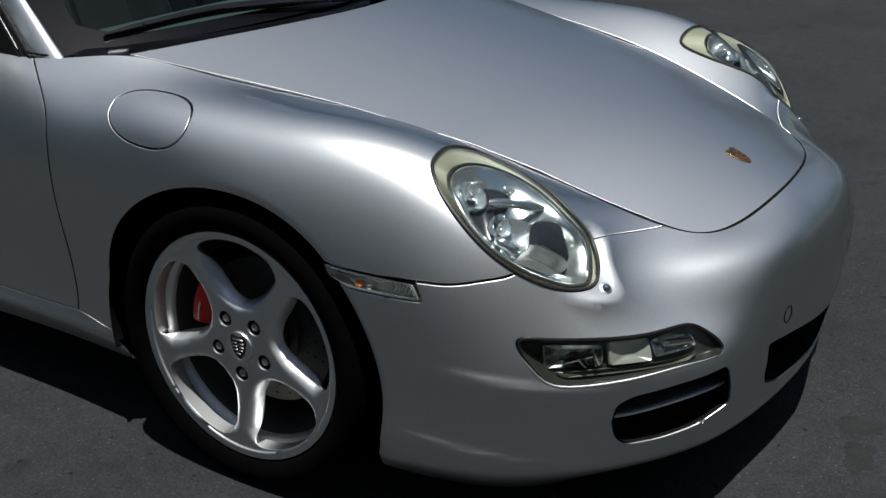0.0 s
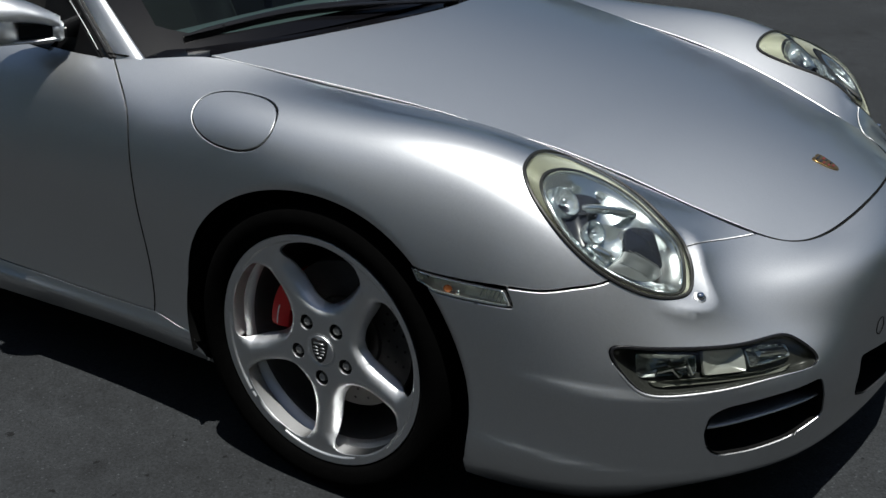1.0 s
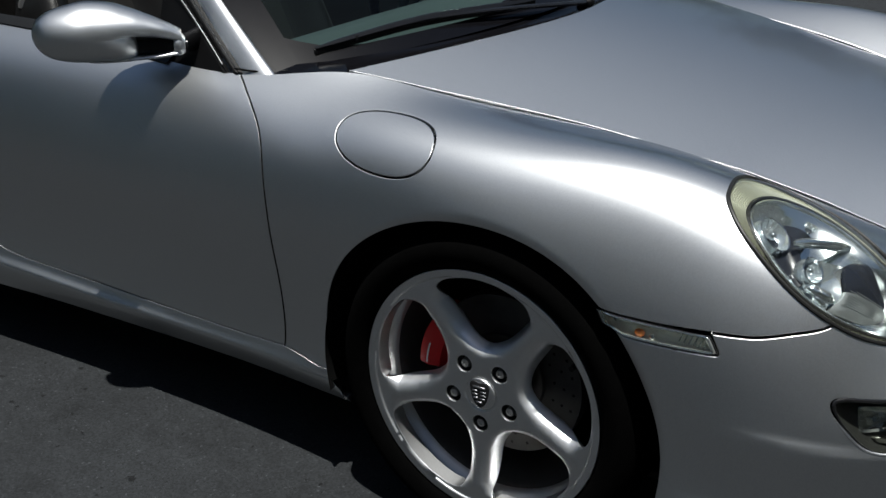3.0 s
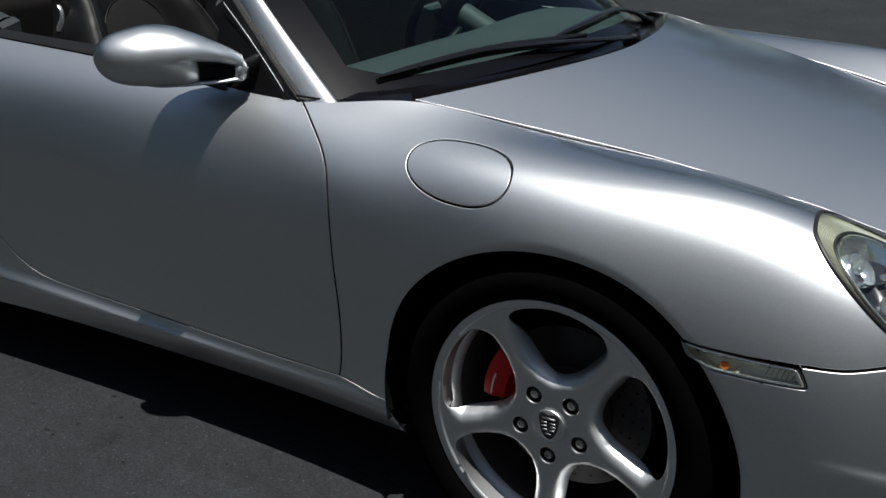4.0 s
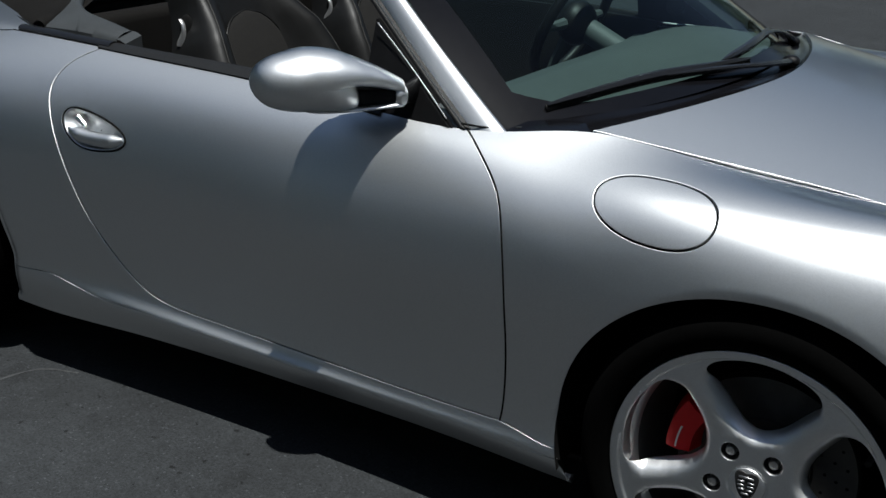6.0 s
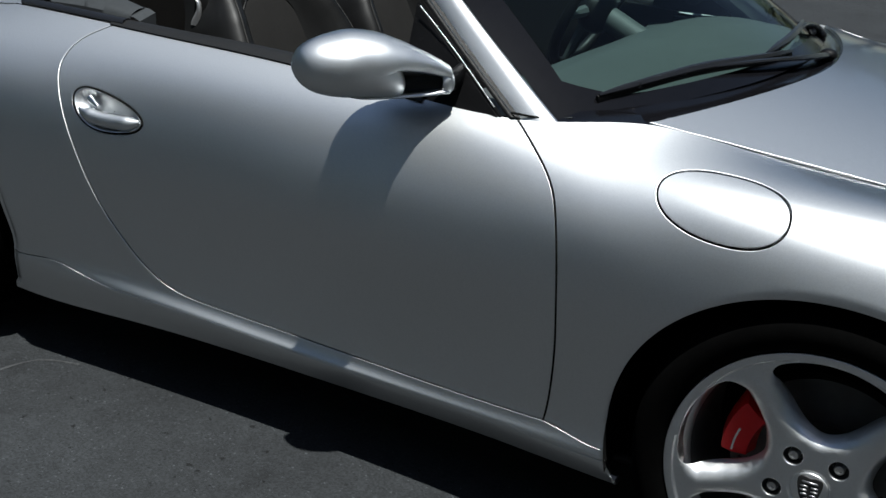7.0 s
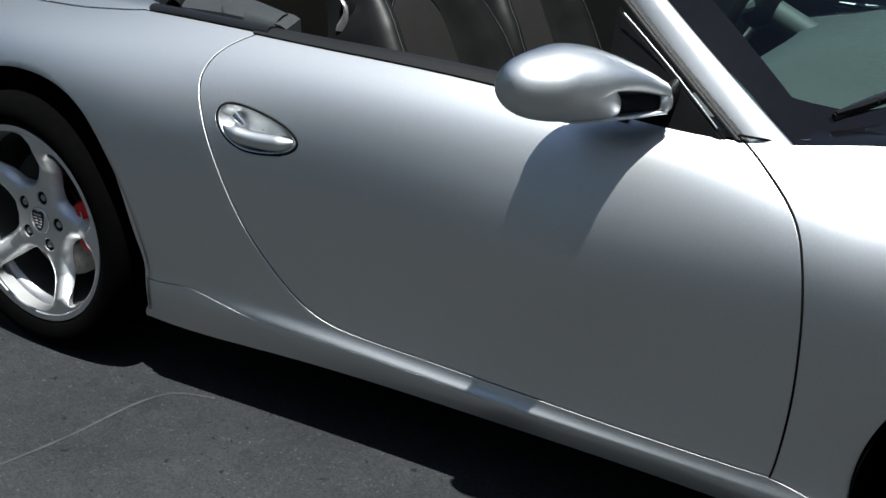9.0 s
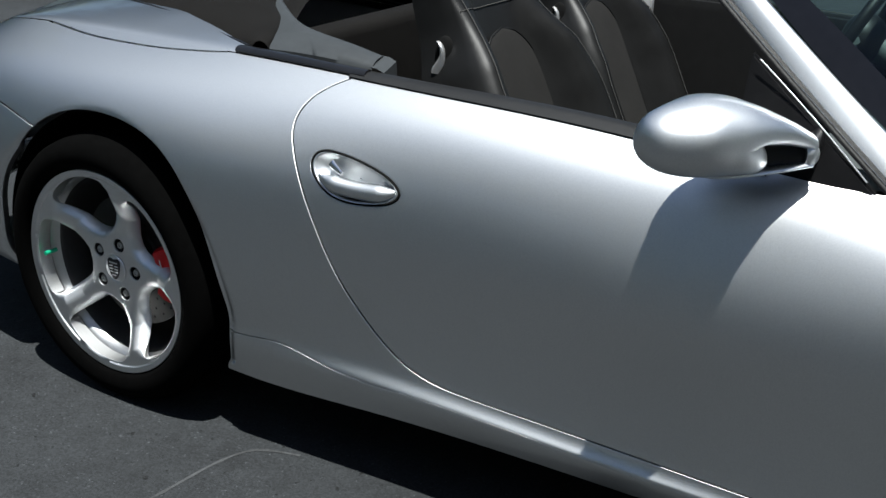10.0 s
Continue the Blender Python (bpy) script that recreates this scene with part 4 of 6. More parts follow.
def matched(points, n=200, about=(0.5816, 5.817)):
    """n points of a closed outline, by their direction from a middle."""
    line = smooth_line(sv(points), .002, True)
    c = np.array(about) * (1, G)
    a = np.arctan2((line[:, 1] - c[1]) * 3.5, line[:, 0] - c[0])
    order = np.argsort(a)
    line, a = line[order], a[order]
    want = np.linspace(-math.pi, math.pi, n, endpoint=False)
    return np.stack([np.interp(want, a, line[:, k], period=2 * math.pi) for k in (0, 1)], 1)


def mirror_y(ob, parent, name=None):
    """A mirror image of a mesh part for the car's other side."""
    me = ob.data.copy()
    me.transform(Matrix.Diagonal((1, -1, 1, 1)))
    me.flip_normals()
    o = new(name or ob.name.split(".")[0], me)
    o.parent = parent
    if ob.get("label"):
        tagged(o, ob["label"])
    return o


ho, hi_ = matched(HEAD), matched(HEAD_INNER)
hc = np.array((0.5955, 5.814 * G))
rings = [ring_between(ho, hi_, k, -.004 - .006 * min(1, k * 6) + .0030 * math.sin(k * 2 * math.pi * 12)) for k in np.linspace(.0, 1, 145)]
head = part("headlight", loft(rings), HEAD_RIBS, car, "oval clear headlight with ribbed pale surround", sharp=180)
part("headlight_seal", tube(ring_between(ho, hi_, .012, .0003), .0036, 8, True), HEAD_SEAL, head)
part("inner_rim", tube(ring_between(ho, hi_, .98, -.009), .0030, 8, True), HEAD_SEAL, head)
part("chrome_rim", tube(on_shell(hc + (hi_ - hc) * .965, -.0115)[0], .003, 8, True), CHROME_SOFT, head)
bowl = [on_shell(hc + (hi_ - hc) * k, d)[0] for k, d in ((.97, -.012), (.91, -.018), (.84, -.028), (.78, -.042), (.60, -.060), (.30, -.070), (.02, -.072))]
part("reflector_bowl", loft(bowl), CHROME_SOFT, head, sharp=60)


def cup(at, r, depth0, depth1, mat, name, squash=1.0, inner=.35):
    """A round reflector seen along the shell's normal."""
    p, n = on_shell(np.array([at]) * (1, G))
    p, n = Vector(p[0]), Vector(n[0])
    u = Vector((1, 0, 0))
    u = (u - n * u.dot(n)).normalized()
    w = n.cross(u)
    rows = []
    for k, d in ((1.04, depth0 - .004), (1.0, depth0), (.95, depth0 - .002), (.86, depth0 * .6 + depth1 * .4), (.62, depth0 * .2 + depth1 * .8), (inner, depth1), (.02, depth1)):
        rows.append([p + n * d + (u * math.cos(t) + w * squash * math.sin(t)) * r * k for t in np.linspace(0, 2 * math.pi, 40, endpoint=False)])
    ob = part(name, loft(rows), mat, head, sharp=50)
    return p, n, u, w


def patch(points, mat, name, depth, swell=.004, grow=()):
    """A smooth plate inside the lamp, swelling out of its edge."""
    edge = smooth_line(sv(points), .004, True)
    c = edge.mean(0)
    rows = [on_shell(c + (edge - c) * k, depth + swell * (1 - k * k) - (.006 if k > 1 else 0))[0] for k in (1.03, 1, .97, .9, .75, .5, .25, .02)]
    return part(name, loft(rows), mat, head, sharp=60)


def lamp_tube(at, r, back, mat, name, ring=.0013):
    """A short clear lamp barrel that looks forward, with a bright ring at its mouth."""
    p, n = on_shell(np.array([at]) * (1, G))
    p, n = Vector(p[0]), Vector(n[0])
    axis = (n + Vector((.55, 0, .10))).normalized()
    u = Vector((0, 0, 1))
    u = (u - axis * u.dot(axis)).normalized()
    w = axis.cross(u)
    c = p - n * (r * .55 + .013)

    def circle(k, d):
        return [c + axis * d + (u * math.cos(t) * 1.15 + w * math.sin(t)) * r * k for t in np.linspace(0, 2 * math.pi, 36, endpoint=False)]
    part(name, loft([circle(.9, -back), circle(1.02, -back * .5), circle(1.0, 0), circle(.93, .001), circle(.86, -.004), circle(.55, -.015), circle(.02, -.019)]), mat, head, sharp=50)
    part("lamp_ring", tube(circle(.98, .0008), ring, 8, True), CHROME, head)
    part("bulb", blob(c - axis * .006, (r * .26, r * .26, r * .30), 16, 10), CHROME_SOFT, head)
    for k in range(7):
        t = radians(150 + k * 22)
        q = c + (u * math.cos(t) * 1.15 + w * math.sin(t)) * r * 1.0
        part("lamp_rib", tube([q - axis * .002, q - axis * back * .6 + n * .004], .0014, 6), CHROME, head)


# plate coloured as the dark reflection behind the small lamps, the pale main reflector, the fluted dark lens
patch([(0.4479, 5.862), (0.4457, 6.197), (0.4702, 6.380), (0.5141, 6.393), (0.5360, 6.225), (0.5303, 5.995), (0.5487, 5.744), (0.5556, 5.445), (0.5298, 5.428), (0.4809, 5.654)], HEAD_DARK, "lamp_housing", -.036, -.010)
patch([(0.5621, 5.848), (0.5895, 5.960), (0.6322, 6.027), (0.6400, 5.634), (0.6258, 5.440), (0.5991, 5.304), (0.5759, 5.330), (0.5598, 5.425), (0.5558, 5.643)], REFLECTOR, "main_reflector", -.026, -.016)
patch([(0.6122, 6.018), (0.6271, 6.168), (0.6508, 6.259), (0.7011, 6.054), (0.7281, 5.843), (0.7223, 5.711), (0.6609, 5.677), (0.6328, 5.613), (0.6253, 5.768)], HEAD_DARK, "dark_lens", -.020)
patch([(0.6325, 5.638), (0.6606, 5.699), (0.7224, 5.734), (0.7260, 5.639), (0.7154, 5.490), (0.6716, 5.281), (0.6303, 5.246), (0.6073, 5.258), (0.6267, 5.490)], FLUTED, "fluted_lens", -.020)
for k in range(9):
    vv_ = 5.407 + k * 0.0349
    seg = np.stack([np.linspace(0.6085, 0.7154, 16), (vv_ + np.linspace(0, .03, 16)) * G], 1)
    seg = seg[inside(seg, smooth_line(sv([(0.6325, 5.638), (0.7224, 5.734), (0.7154, 5.490), (0.6716, 5.296), (0.6303, 5.262), (0.6133, 5.274), (0.6267, 5.490)]), .004, True))]
    if len(seg) > 2:
        part("lens_flute", tube(on_shell(seg, -.0160)[0], .0007, 6), FLUTED, head)
lamp_tube((0.4864, 5.945), .027, .030, REFLECTOR, "turn_lamp")
lamp_tube((0.5632, 5.675), .019, .024, REFLECTOR, "small_lamp")
for a, b, r in (((0.5175, 5.915), (0.5902, 6.377), .0085), ((0.5598, 5.425), (0.6129, 5.404), .010), ((0.5755, 5.362), (0.6011, 5.285), .007)):
    path = on_shell(np.linspace(np.array(a) * (1, G), np.array(b) * (1, G), 9), -.022)[0]
    part("reflector_bridge", tube(path, np.array([.5, .9, 1, 1, 1, 1, 1, .9, .5]) * r, 10), CHROME_SOFT, head)
p, n, u, w = cup((0.5182, 6.320), .011, -.016, -.030, REFLECTOR, "side_reflector", .9)
# the clear cover, swelling a little over the body
rows = []
for k in np.linspace(0, 1, 22):
    rows.append(on_shell(hc + (ho - hc) * (1 - k) * .985, .0006 + .019 * (1 - (1 - k) ** 2.2))[0])
cover = part("clear_cover", loft(rows, True, (False, True)), LENS, head, sharp=180)
cover.visible_shadow = False
head_l = mirror_y(head, car, "headlight")
for o in list(head.children):
    m = mirror_y(o, head_l)
    if o is cover:
        m.visible_shadow = False

# washer jets, tow-eye cap
for side in (-1, 1):
    p, n = on_shell(np.array([(0.7945, 5.378)]) * (1, G))
    p, n = Vector(p[0]) * 1, Vector(n[0])
    p.y, n.y = p.y * -side, n.y * -side
    q = n.to_track_quat("Z", "Y")
    ob = part("washer_jet", blob(p + n * .002, (.0085, .0085, .007), 20, 12, q), CHROME, car, "small chrome headlight washer jet")
    part("jet_base", blob(p, (.0125, .0125, .002), 20, 8, q), PAINT, ob)
p, n = on_shell(np.array([(1.319, 4.14)]) * (1, G))
p, n = Vector(p[0]), Vector(n[0])
tow = part("tow_eye_cap", blob(p - n * .001, (.017, .017, .0028), 28, 8, n.to_track_quat("Z", "Y")), PAINT, front_bumper, "round painted tow-eye cover")

ring_q = n.to_track_quat("Z", "Y")
part("cap_joint", tube([p + n * .0006 + ring_q @ Vector((.0178 * math.cos(a), .0178 * math.sin(a), 0)) for a in np.linspace(0, 2 * math.pi, 32, endpoint=False)], .0011, 6, True), BLACK_GAP, tow)

# ---- fog lamps in the bumper, side markers, intakes ----
fo = matched(FOG, 120, (0.7980, 4.155))
fc = np.array((.815, 4.15 * G))
rows = [on_shell(fc + (fo - fc) * k, d)[0] for k, d in ((.995, -.001), (.97, -.006), (.955, -.012), (.93, -.018), (.88, -.026), (.7, -.032), (.3, -.034), (.02, -.034))]
fog = part("fog_lamp", loft(rows), FOG_BODY, car, "slim smoked fog lamp with silver reflectors", sharp=60)
below = np.clip(np.sin(np.linspace(-math.pi, math.pi, len(fo), endpoint=False)) * -2.5 + .3, 0, 1)
part("lamp_rim", tube(on_shell(fc + (fo - fc) * .985, -.001)[0], .0036 - .0024 * below, 8, True), BLACK_TRIM, fog)
low = slice(int(len(fo) * .04), int(len(fo) * .48))
part("lamp_lip", tube(on_shell(fc + (fo[low] - fc) * 1.012, -.0006)[0], np.interp(np.linspace(0, 1, low.stop - low.start), (0, .15, .85, 1), (.0006, .0024, .0024, .0010)), 8), PAINT, fog, "painted lip under the lens")
# three reflector plates side by side, with steps between them
for corners, dep, mat in ((((0.6696, 3.796), (0.7599, 3.977), (0.7625, 4.367), (0.6662, 4.229)), -.024, CHROME_SOFT), (((0.7699, 3.958), (0.8440, 4.080), (0.8484, 4.584), (0.7706, 4.425)), -.018, LAMP_PLATE),
                          (((0.8540, 4.178), (.960, 4.42), (.965, 4.72), (.905, 4.74), (0.8543, 4.565)), -.022, CHROME_SOFT), (((0.6981, 3.622), (.93, 4.02), (.955, 4.22), (0.6878, 3.738)), -.022, LAMP_GREY)):
    edge = rounded_polygon(np.array(corners) * (1, G), .006)
    ec = edge.mean(0)
    rows = [on_shell(ec + (edge - ec) * k, dd)[0] for k, dd in ((1.03, dep - .006), (1, dep), (.96, dep + .001), (.7, dep - .004), (.4, dep - .008), (.02, dep - .009))]
    part("fog_reflector", loft(rows), mat, fog, sharp=30)
for a, b, r in (((0.6977, 3.994), (0.7430, 4.172), .006), ((0.7131, 4.190), (0.7328, 3.927), .005), ((0.7403, 4.269), (0.7498, 3.957), .005), ((0.8782, 4.489), (.94, 4.56), .007), ((.935, 4.66), (.945, 4.48), .006)):
    part("bulb_shroud", tube(on_shell(np.linspace(np.array(a) * (1, G), np.array(b) * (1, G), 6), -.016)[0], r, 8), CHROME, fog)
rows = [on_shell(fc + (fo - fc) * .975 * (1 - k), -.0045 + .004 * (1 - (1 - k) ** 3))[0] for k in np.linspace(0, 1, 16)]
fcov = part("smoked_cover", loft(rows, True, (False, True)), FOG_LENS, fog, sharp=180)
fcov.visible_shadow = False
fog_l = mirror_y(fog, car, "fog_lamp")
for o in list(fog.children):
    m = mirror_y(o, fog_l)
    if o is fcov:
        m.visible_shadow = False

so = np.array([(0.2470, 4.504), (0.4335, 4.650), (0.4498, 4.494), (0.2920, 4.335), (0.2596, 4.356)])
se = rounded_polygon(so * (1, G), .005)
sc = se.mean(0)
rows = [on_shell(sc + (se - sc) * k, d)[0] for k, d in ((1.05, -.0015), (1.0, .0005), (.965, -.002), (.94, -.012), (.9, -.020), (.02, -.022))]
marker = part("side_marker", loft(rows), LAMP_PLATE, car, "clear side indicator with an orange bulb", sharp=50)
part("marker_rim", tube(on_shell(sc + (se - sc) * 1.03, -.0012)[0], .0018, 8, True), BLACK_TRIM, marker)
part("marker_frame", tube(on_shell(sc + (se - sc) * .965, -.0012)[0], .0024, 8, True), CHROME_SOFT, marker)
p, n = on_shell(np.array([(0.3206, 4.415)]) * (1, G), -.012)
part("amber_bulb", blob(p[0], (.009, .006, .007)), AMBER, marker)
p, n = on_shell(np.array([(0.3427, 4.416)]) * (1, G), -.012)
part("bulb_holder", blob(p[0], (.006, .005, .006)), CHROME, marker)
for k in range(6):
    s0 = .392 + k * .008
    part("marker_flute", tube(on_shell(np.linspace(np.array((s0 - .004, 4.492)) * (1, G), np.array((s0 + .006, 4.71)) * (1, G), 5), -.009)[0], .0016, 6), CHROME_SOFT, marker)
rows = [on_shell(sc + (se - sc) * .985 * (1 - k), .0008 + .0022 * (1 - (1 - k) ** 3))[0] for k in np.linspace(0, 1, 12)]
mcov = part("marker_lens", loft(rows, True, (False, True)), LENS, marker, sharp=180)
mcov.visible_shadow = False
marker_l = mirror_y(marker, car, "side_marker")
for o in list(marker.children):
    m = mirror_y(o, marker_l)
    if o is mcov:
        m.visible_shadow = False


def dark_back(outline, depth, grow, name):
    c = outline.mean(0)
    rows = [on_shell(c + (outline - c) * k, -d)[0] for k, d in ((.985, .0035), (1.01, .012), (grow, depth * .6), (grow, depth), (.02, depth))]
    return part(name, loft(rows), BLACK_GAP, car)


for edge, depth in ((intake_side, .085), (intake_mid, .11)):
    o = dark_back(edge, depth, 1.08, "intake_duct")
    mirror_y(o, car)

# a blade across each side intake, set back behind the opening and rising into the duct
slat_line = smooth_line(sv(SIDE_SLAT), .012)
blade = [on_shell(slat_line + (0, up), off)[0] for up, off in ((.0035, -.0165), (.0012, -.0145), (-.0020, -.0148), (-.0045, -.017), (-.002, -.030), (.006, -.058), (.013, -.058), (.0055, -.026))]
slat = part("intake_slat", loft([[row[i] for row in blade] for i in range(len(slat_line))], True, (True, True)), PAINT, car, sharp=70)
mirror_y(slat, car)

# ---- badge on the luggage lid: plain shapes in its colours ----
def badge_place(p, off):
    # the shield's top points to the windscreen
    q = np.stack([.757 - p[:, 1], p[:, 0]], 1)
    v, n = hood_place(q, off)
    return v, n


badge = raised_shield((0, 0), .044, .056, badge_place, GOLD, hood, "hood_badge", .003)
tagged(badge, "small gold shield badge with red and black fields")
for x0, y0, bw, bh, mat in ((-.011, .010, .014, .004, BADGE_BLACK), (-.011, .003, .014, .004, BADGE_RED), (.010, .010, .014, .004, BADGE_RED), (.010, .0035, .014, .003, BADGE_BLACK), (-.009, -.007, .012, .004, BADGE_RED), (.009, -.007, .012, .004, BADGE_BLACK), (.0, -.015, .012, .004, BADGE_RED), (0, .019, .026, .003, BADGE_BLACK)):
    ptsb = np.array([(x0 - bw / 2, y0 - bh / 2), (x0 + bw / 2, y0 - bh / 2), (x0 + bw / 2, y0 + bh / 2), (x0 - bw / 2, y0 + bh / 2)])
    lo_, hi2 = badge_place(ptsb, .002)[0], badge_place(ptsb, .0042)[0]
    part("badge_field", loft([lo_, hi2, hi2 * .999 + hi2.mean(0) * .001], True, (False, True)), mat, hood)
# ---- door handle ----
hd = smooth_line(sv(HANDLE), .004, True)
hdc = hd.mean(0) + np.array((0.0, .004))
rows = [on_shell(hdc + (hd - hdc) * k, d)[0] for k, d in ((.975, -.010), (.972, -.001), (.955, .0012), (.925, .0010), (.895, -.002), (.84, -.010), (.70, -.019), (.45, -.024), (.02, -.026))]
handle_r = part("door_handle", loft(rows), PAINT, door_r, "silver recessed pull handle", sharp=70)
handle_gap = part("handle_joint", tube(on_shell(hdc + (hd - hdc) * .985, -.0004)[0], .0024, 8, True), BLACK_GAP, handle_r)
grip_path = on_shell(smooth_line(sv([(-1.716, 5.02), (-1.690, 4.945), (-1.645, 4.90), (-1.60, 4.90), (-1.56, 4.93), (-1.538, 4.98)]), .006), -.004)[0]
gk = np.linspace(0, 1, len(grip_path))
grip_r = part("grip", tube(grip_path, .0175 * np.clip(np.sin(np.pi * (gk * .86 + .07)) * 1.35, .2, 1), 18, squash=1.0), PAINT, handle_r)
latch = part("lock_pin", tube(on_shell(np.array([(-1.695, 5.24), (-1.668, 5.10)]) * (1, G), -.010)[0], [.011, .006], 12), CHROME, handle_r)
handle_l = mirror_y(handle_r, door_l, "door_handle")
mirror_y(grip_r, handle_l)
mirror_y(handle_gap, handle_l)
mirror_y(latch, handle_l)

# ---- door mirrors ----
MT, MB_ = Vector((-1.004, -.966, .924)), Vector((-.800, -.755, .909))
ax = (MT - MB_).normalized()
fwd = Vector((0, 0, 1)).cross(ax).normalized()
if fwd.x < 0:
    fwd = -fwd
up_ = ax.cross(fwd)
if up_.z < 0:
    up_ = -up_
length = (MT - MB_).length


def mirror_ring(u, hh, hw, lift=0.0, shift=0.0, n=32, back=None, under=None):
    """A ring round the mirror's length: half height, half width to the front and to the back, height below its middle."""
    c = MB_ + ax * length * u + up_ * lift + fwd * shift
    back = hw * .4 if back is None else back
    under = hh if under is None else under
    out = []
    for t in np.linspace(0, 2 * math.pi, n, endpoint=False):
        ct, st = math.cos(t), math.sin(t)
        out.append(c + fwd * (hw if ct > 0 else back) * math.copysign(abs(ct) ** .9, ct) + up_ * (hh if st > 0 else under) * math.copysign(abs(st) ** .92, st))
    return out


# place along the mirror, top, bottom, half width to the front and to the back
body = np.array([(1.0, .000, -.004, .002, .001), (.993, .012, -.014, .014, .005), (.97, .026, -.027, .031, .012), (.93, .0375, -.0395, .048, .018), (.86, .0490, -.0505, .063, .026), (.76, .0585, -.0565, .075, .052), (.66, .0650, -.0578, .080, .071), (.56, .0655, -.0560, .0770, .080), (.49, .0635, -.0470, .0738, .084), (.44, .0610, -.0260, .0708, .083), (.40, .0580, -.0100, .0678, .072), (.355, .0540, -.0040, .0638, .056), (.30, .0490, -.0050, .0582, .042), (.25, .0435, -.0065, .0528, .030), (.18, .0355, -.0085, .0450, .022), (.10, .0255, -.0115, .038, .016), (.03, .0155, -.0160, .029, .012), (-.02, .0075, -.0220, .026, .010)])
middle = np.array([-.002, -.001, -.0005, -.001, -.001, .001, .0035, .005, .0065, .008, .0095, .011, .0125, .0125, .0120, .0070, -.0002, -.0073])
body = spline_basis(np.arange(18.0), np.linspace(0, 17, 86)) @ np.c_[body, middle]
mirror = part("wing_mirror", loft([mirror_ring(u, top - c_, w_, c_, 0, 48, b_, c_ - low) for u, top, low, w_, b_, c_ in body], True, (True, True)), PAINT, door_r, "silver egg-shaped wing mirror", sharp=70)


def mirror_arm(name, rows, mat=PAINT):
    """An arm from rows of place along the mirror, top and bottom height, half width and shift."""
    r_ = np.array(rows)
    rows = spline_basis(-r_[:, 0], -np.linspace(r_[0, 0], r_[-1, 0], 30)) @ r_
    part(name, loft([mirror_ring(u, (top - low) / 2, w_, (top + low) / 2, s_, 24) for u, top, low, w_, s_ in rows], True, (True, True)), mat, mirror)


mirror_arm("lower_lip", [(.74, -.044, -.048, .014, .010), (.62, -.048, -.056, .022, .016), (.48, -.048, -.057, .026, .014), (.36, -.045, -.056, .026, .010), (.24, -.041, -.053, .026, .008), (.12, -.037, -.050, .025, .005), (.03, -.034, -.047, .023, .003), (-.02, -.033, -.046, .021, .002)])
mirror_arm("arm_end", [(.035, -.006, -.042, .022, .003), (.015, .000, -.047, .024, .003), (-.02, .000, -.047, .023, .003), (-.045, -.008, -.041, .019, .003)])
mirror_arm("lower_bowl", [(.72, .055, -.0540, .072, .0), (.66, .060, -.0570, .0785, .0), (.56, .054, -.0565, .0765, .0), (.48, .042, -.0555, .0735, .0), (.42, .030, -.0545, .0685, .0), (.36, .016, -.0525, .060, .0), (.31, .000, -.0490, .046, .0), (.285, -.012, -.0440, .031, .0), (.27, -.024, -.0360, .010, .0)])
part("mirror_foot", loft([mirror_ring(u, .014, .012, -.028, 0, 20, b_) for u, b_ in ((.58, .088), (.46, .100), (.35, .094), (.25, .080), (.15, .064), (.05, .050), (-.06, .036))], True, (True, True)), BLACK_TRIM, mirror)
neck = np.array([(.34, .022, .030, -.028, .020, -.002), (.15, .021, .024, -.026, .016, -.002), (.0, .021, .018, -.024, .014, -.002), (-.05, .021, .016, -.023, .016, -.008), (-.09, .023, .017, -.021, .021, -.019), (-.13, .025, .019, -.020, .025, -.033), (-.16, .028, .022, -.019, .030, -.046), (-.18, .031, .026, -.019, .036, -.056)])
neck = spline_basis(-neck[:, 0], -np.linspace(.34, -.18, 30)) @ neck
part("mirror_neck", loft([mirror_ring(u, h, w_, l_, d_, 28, b_) for u, h, w_, l_, b_, d_ in neck], True, (True, True)), BLACK_PLASTIC, mirror)
mirror_arm("mirror_backing", [(.90, .030, -.030, .020, -.022), (.75, .052, -.046, .036, -.024), (.50, .050, -.050, .042, -.024), (.35, .038, -.048, .042, -.024), (.22, .022, -.046, .040, -.024), (.12, .008, -.042, .034, -.020), (.06, -.004, -.036, .020, -.012)], BLACK_TRIM)
glass_back = []
for k, d in ((1.04, -.020), (1, .0015), (.02, .0025)):
    ring_ = []
    for t in np.linspace(0, 2 * math.pi, 28, endpoint=False):
        u_ = .545 + .165 * k * math.cos(t)
        ring_.append(MB_ + ax * length * u_ + up_ * (.004 + .044 * k * math.sin(t)) - fwd * (np.interp(u_, (.37, .45, .56, .66, .73), (.076, .083, .080, .071, .058)) + d))
    glass_back.append(ring_)
part("mirror_glass", loft(glass_back), CHROME, mirror)
mirror_left = mirror_y(mirror, door_l, "wing_mirror")
for o in list(mirror.children):
    mirror_y(o, mirror_left)

# ---- windscreen, pillars, cowl, wipers ----
def screen(u, w):
    """The windscreen: u across from right (-1) to left (1), w from base to header."""
    u, w = np.atleast_1d(u), np.atleast_1d(w)
    bx, by, bz = -.325 - .250 * np.abs(u) ** 2.2, .668 * u, .893 - .045 * u ** 2
    tx, ty, tz = -1.10 - .14 * u ** 2, .475 * u, 1.290 - .022 * u ** 2
    bow = .030 * np.sin(np.pi * w) * (1 - .3 * u ** 2)
    return np.stack([bx + (tx - bx) * w + bow * .55, by + (ty - by) * w, bz + (tz - bz) * w + bow * .8], 1)


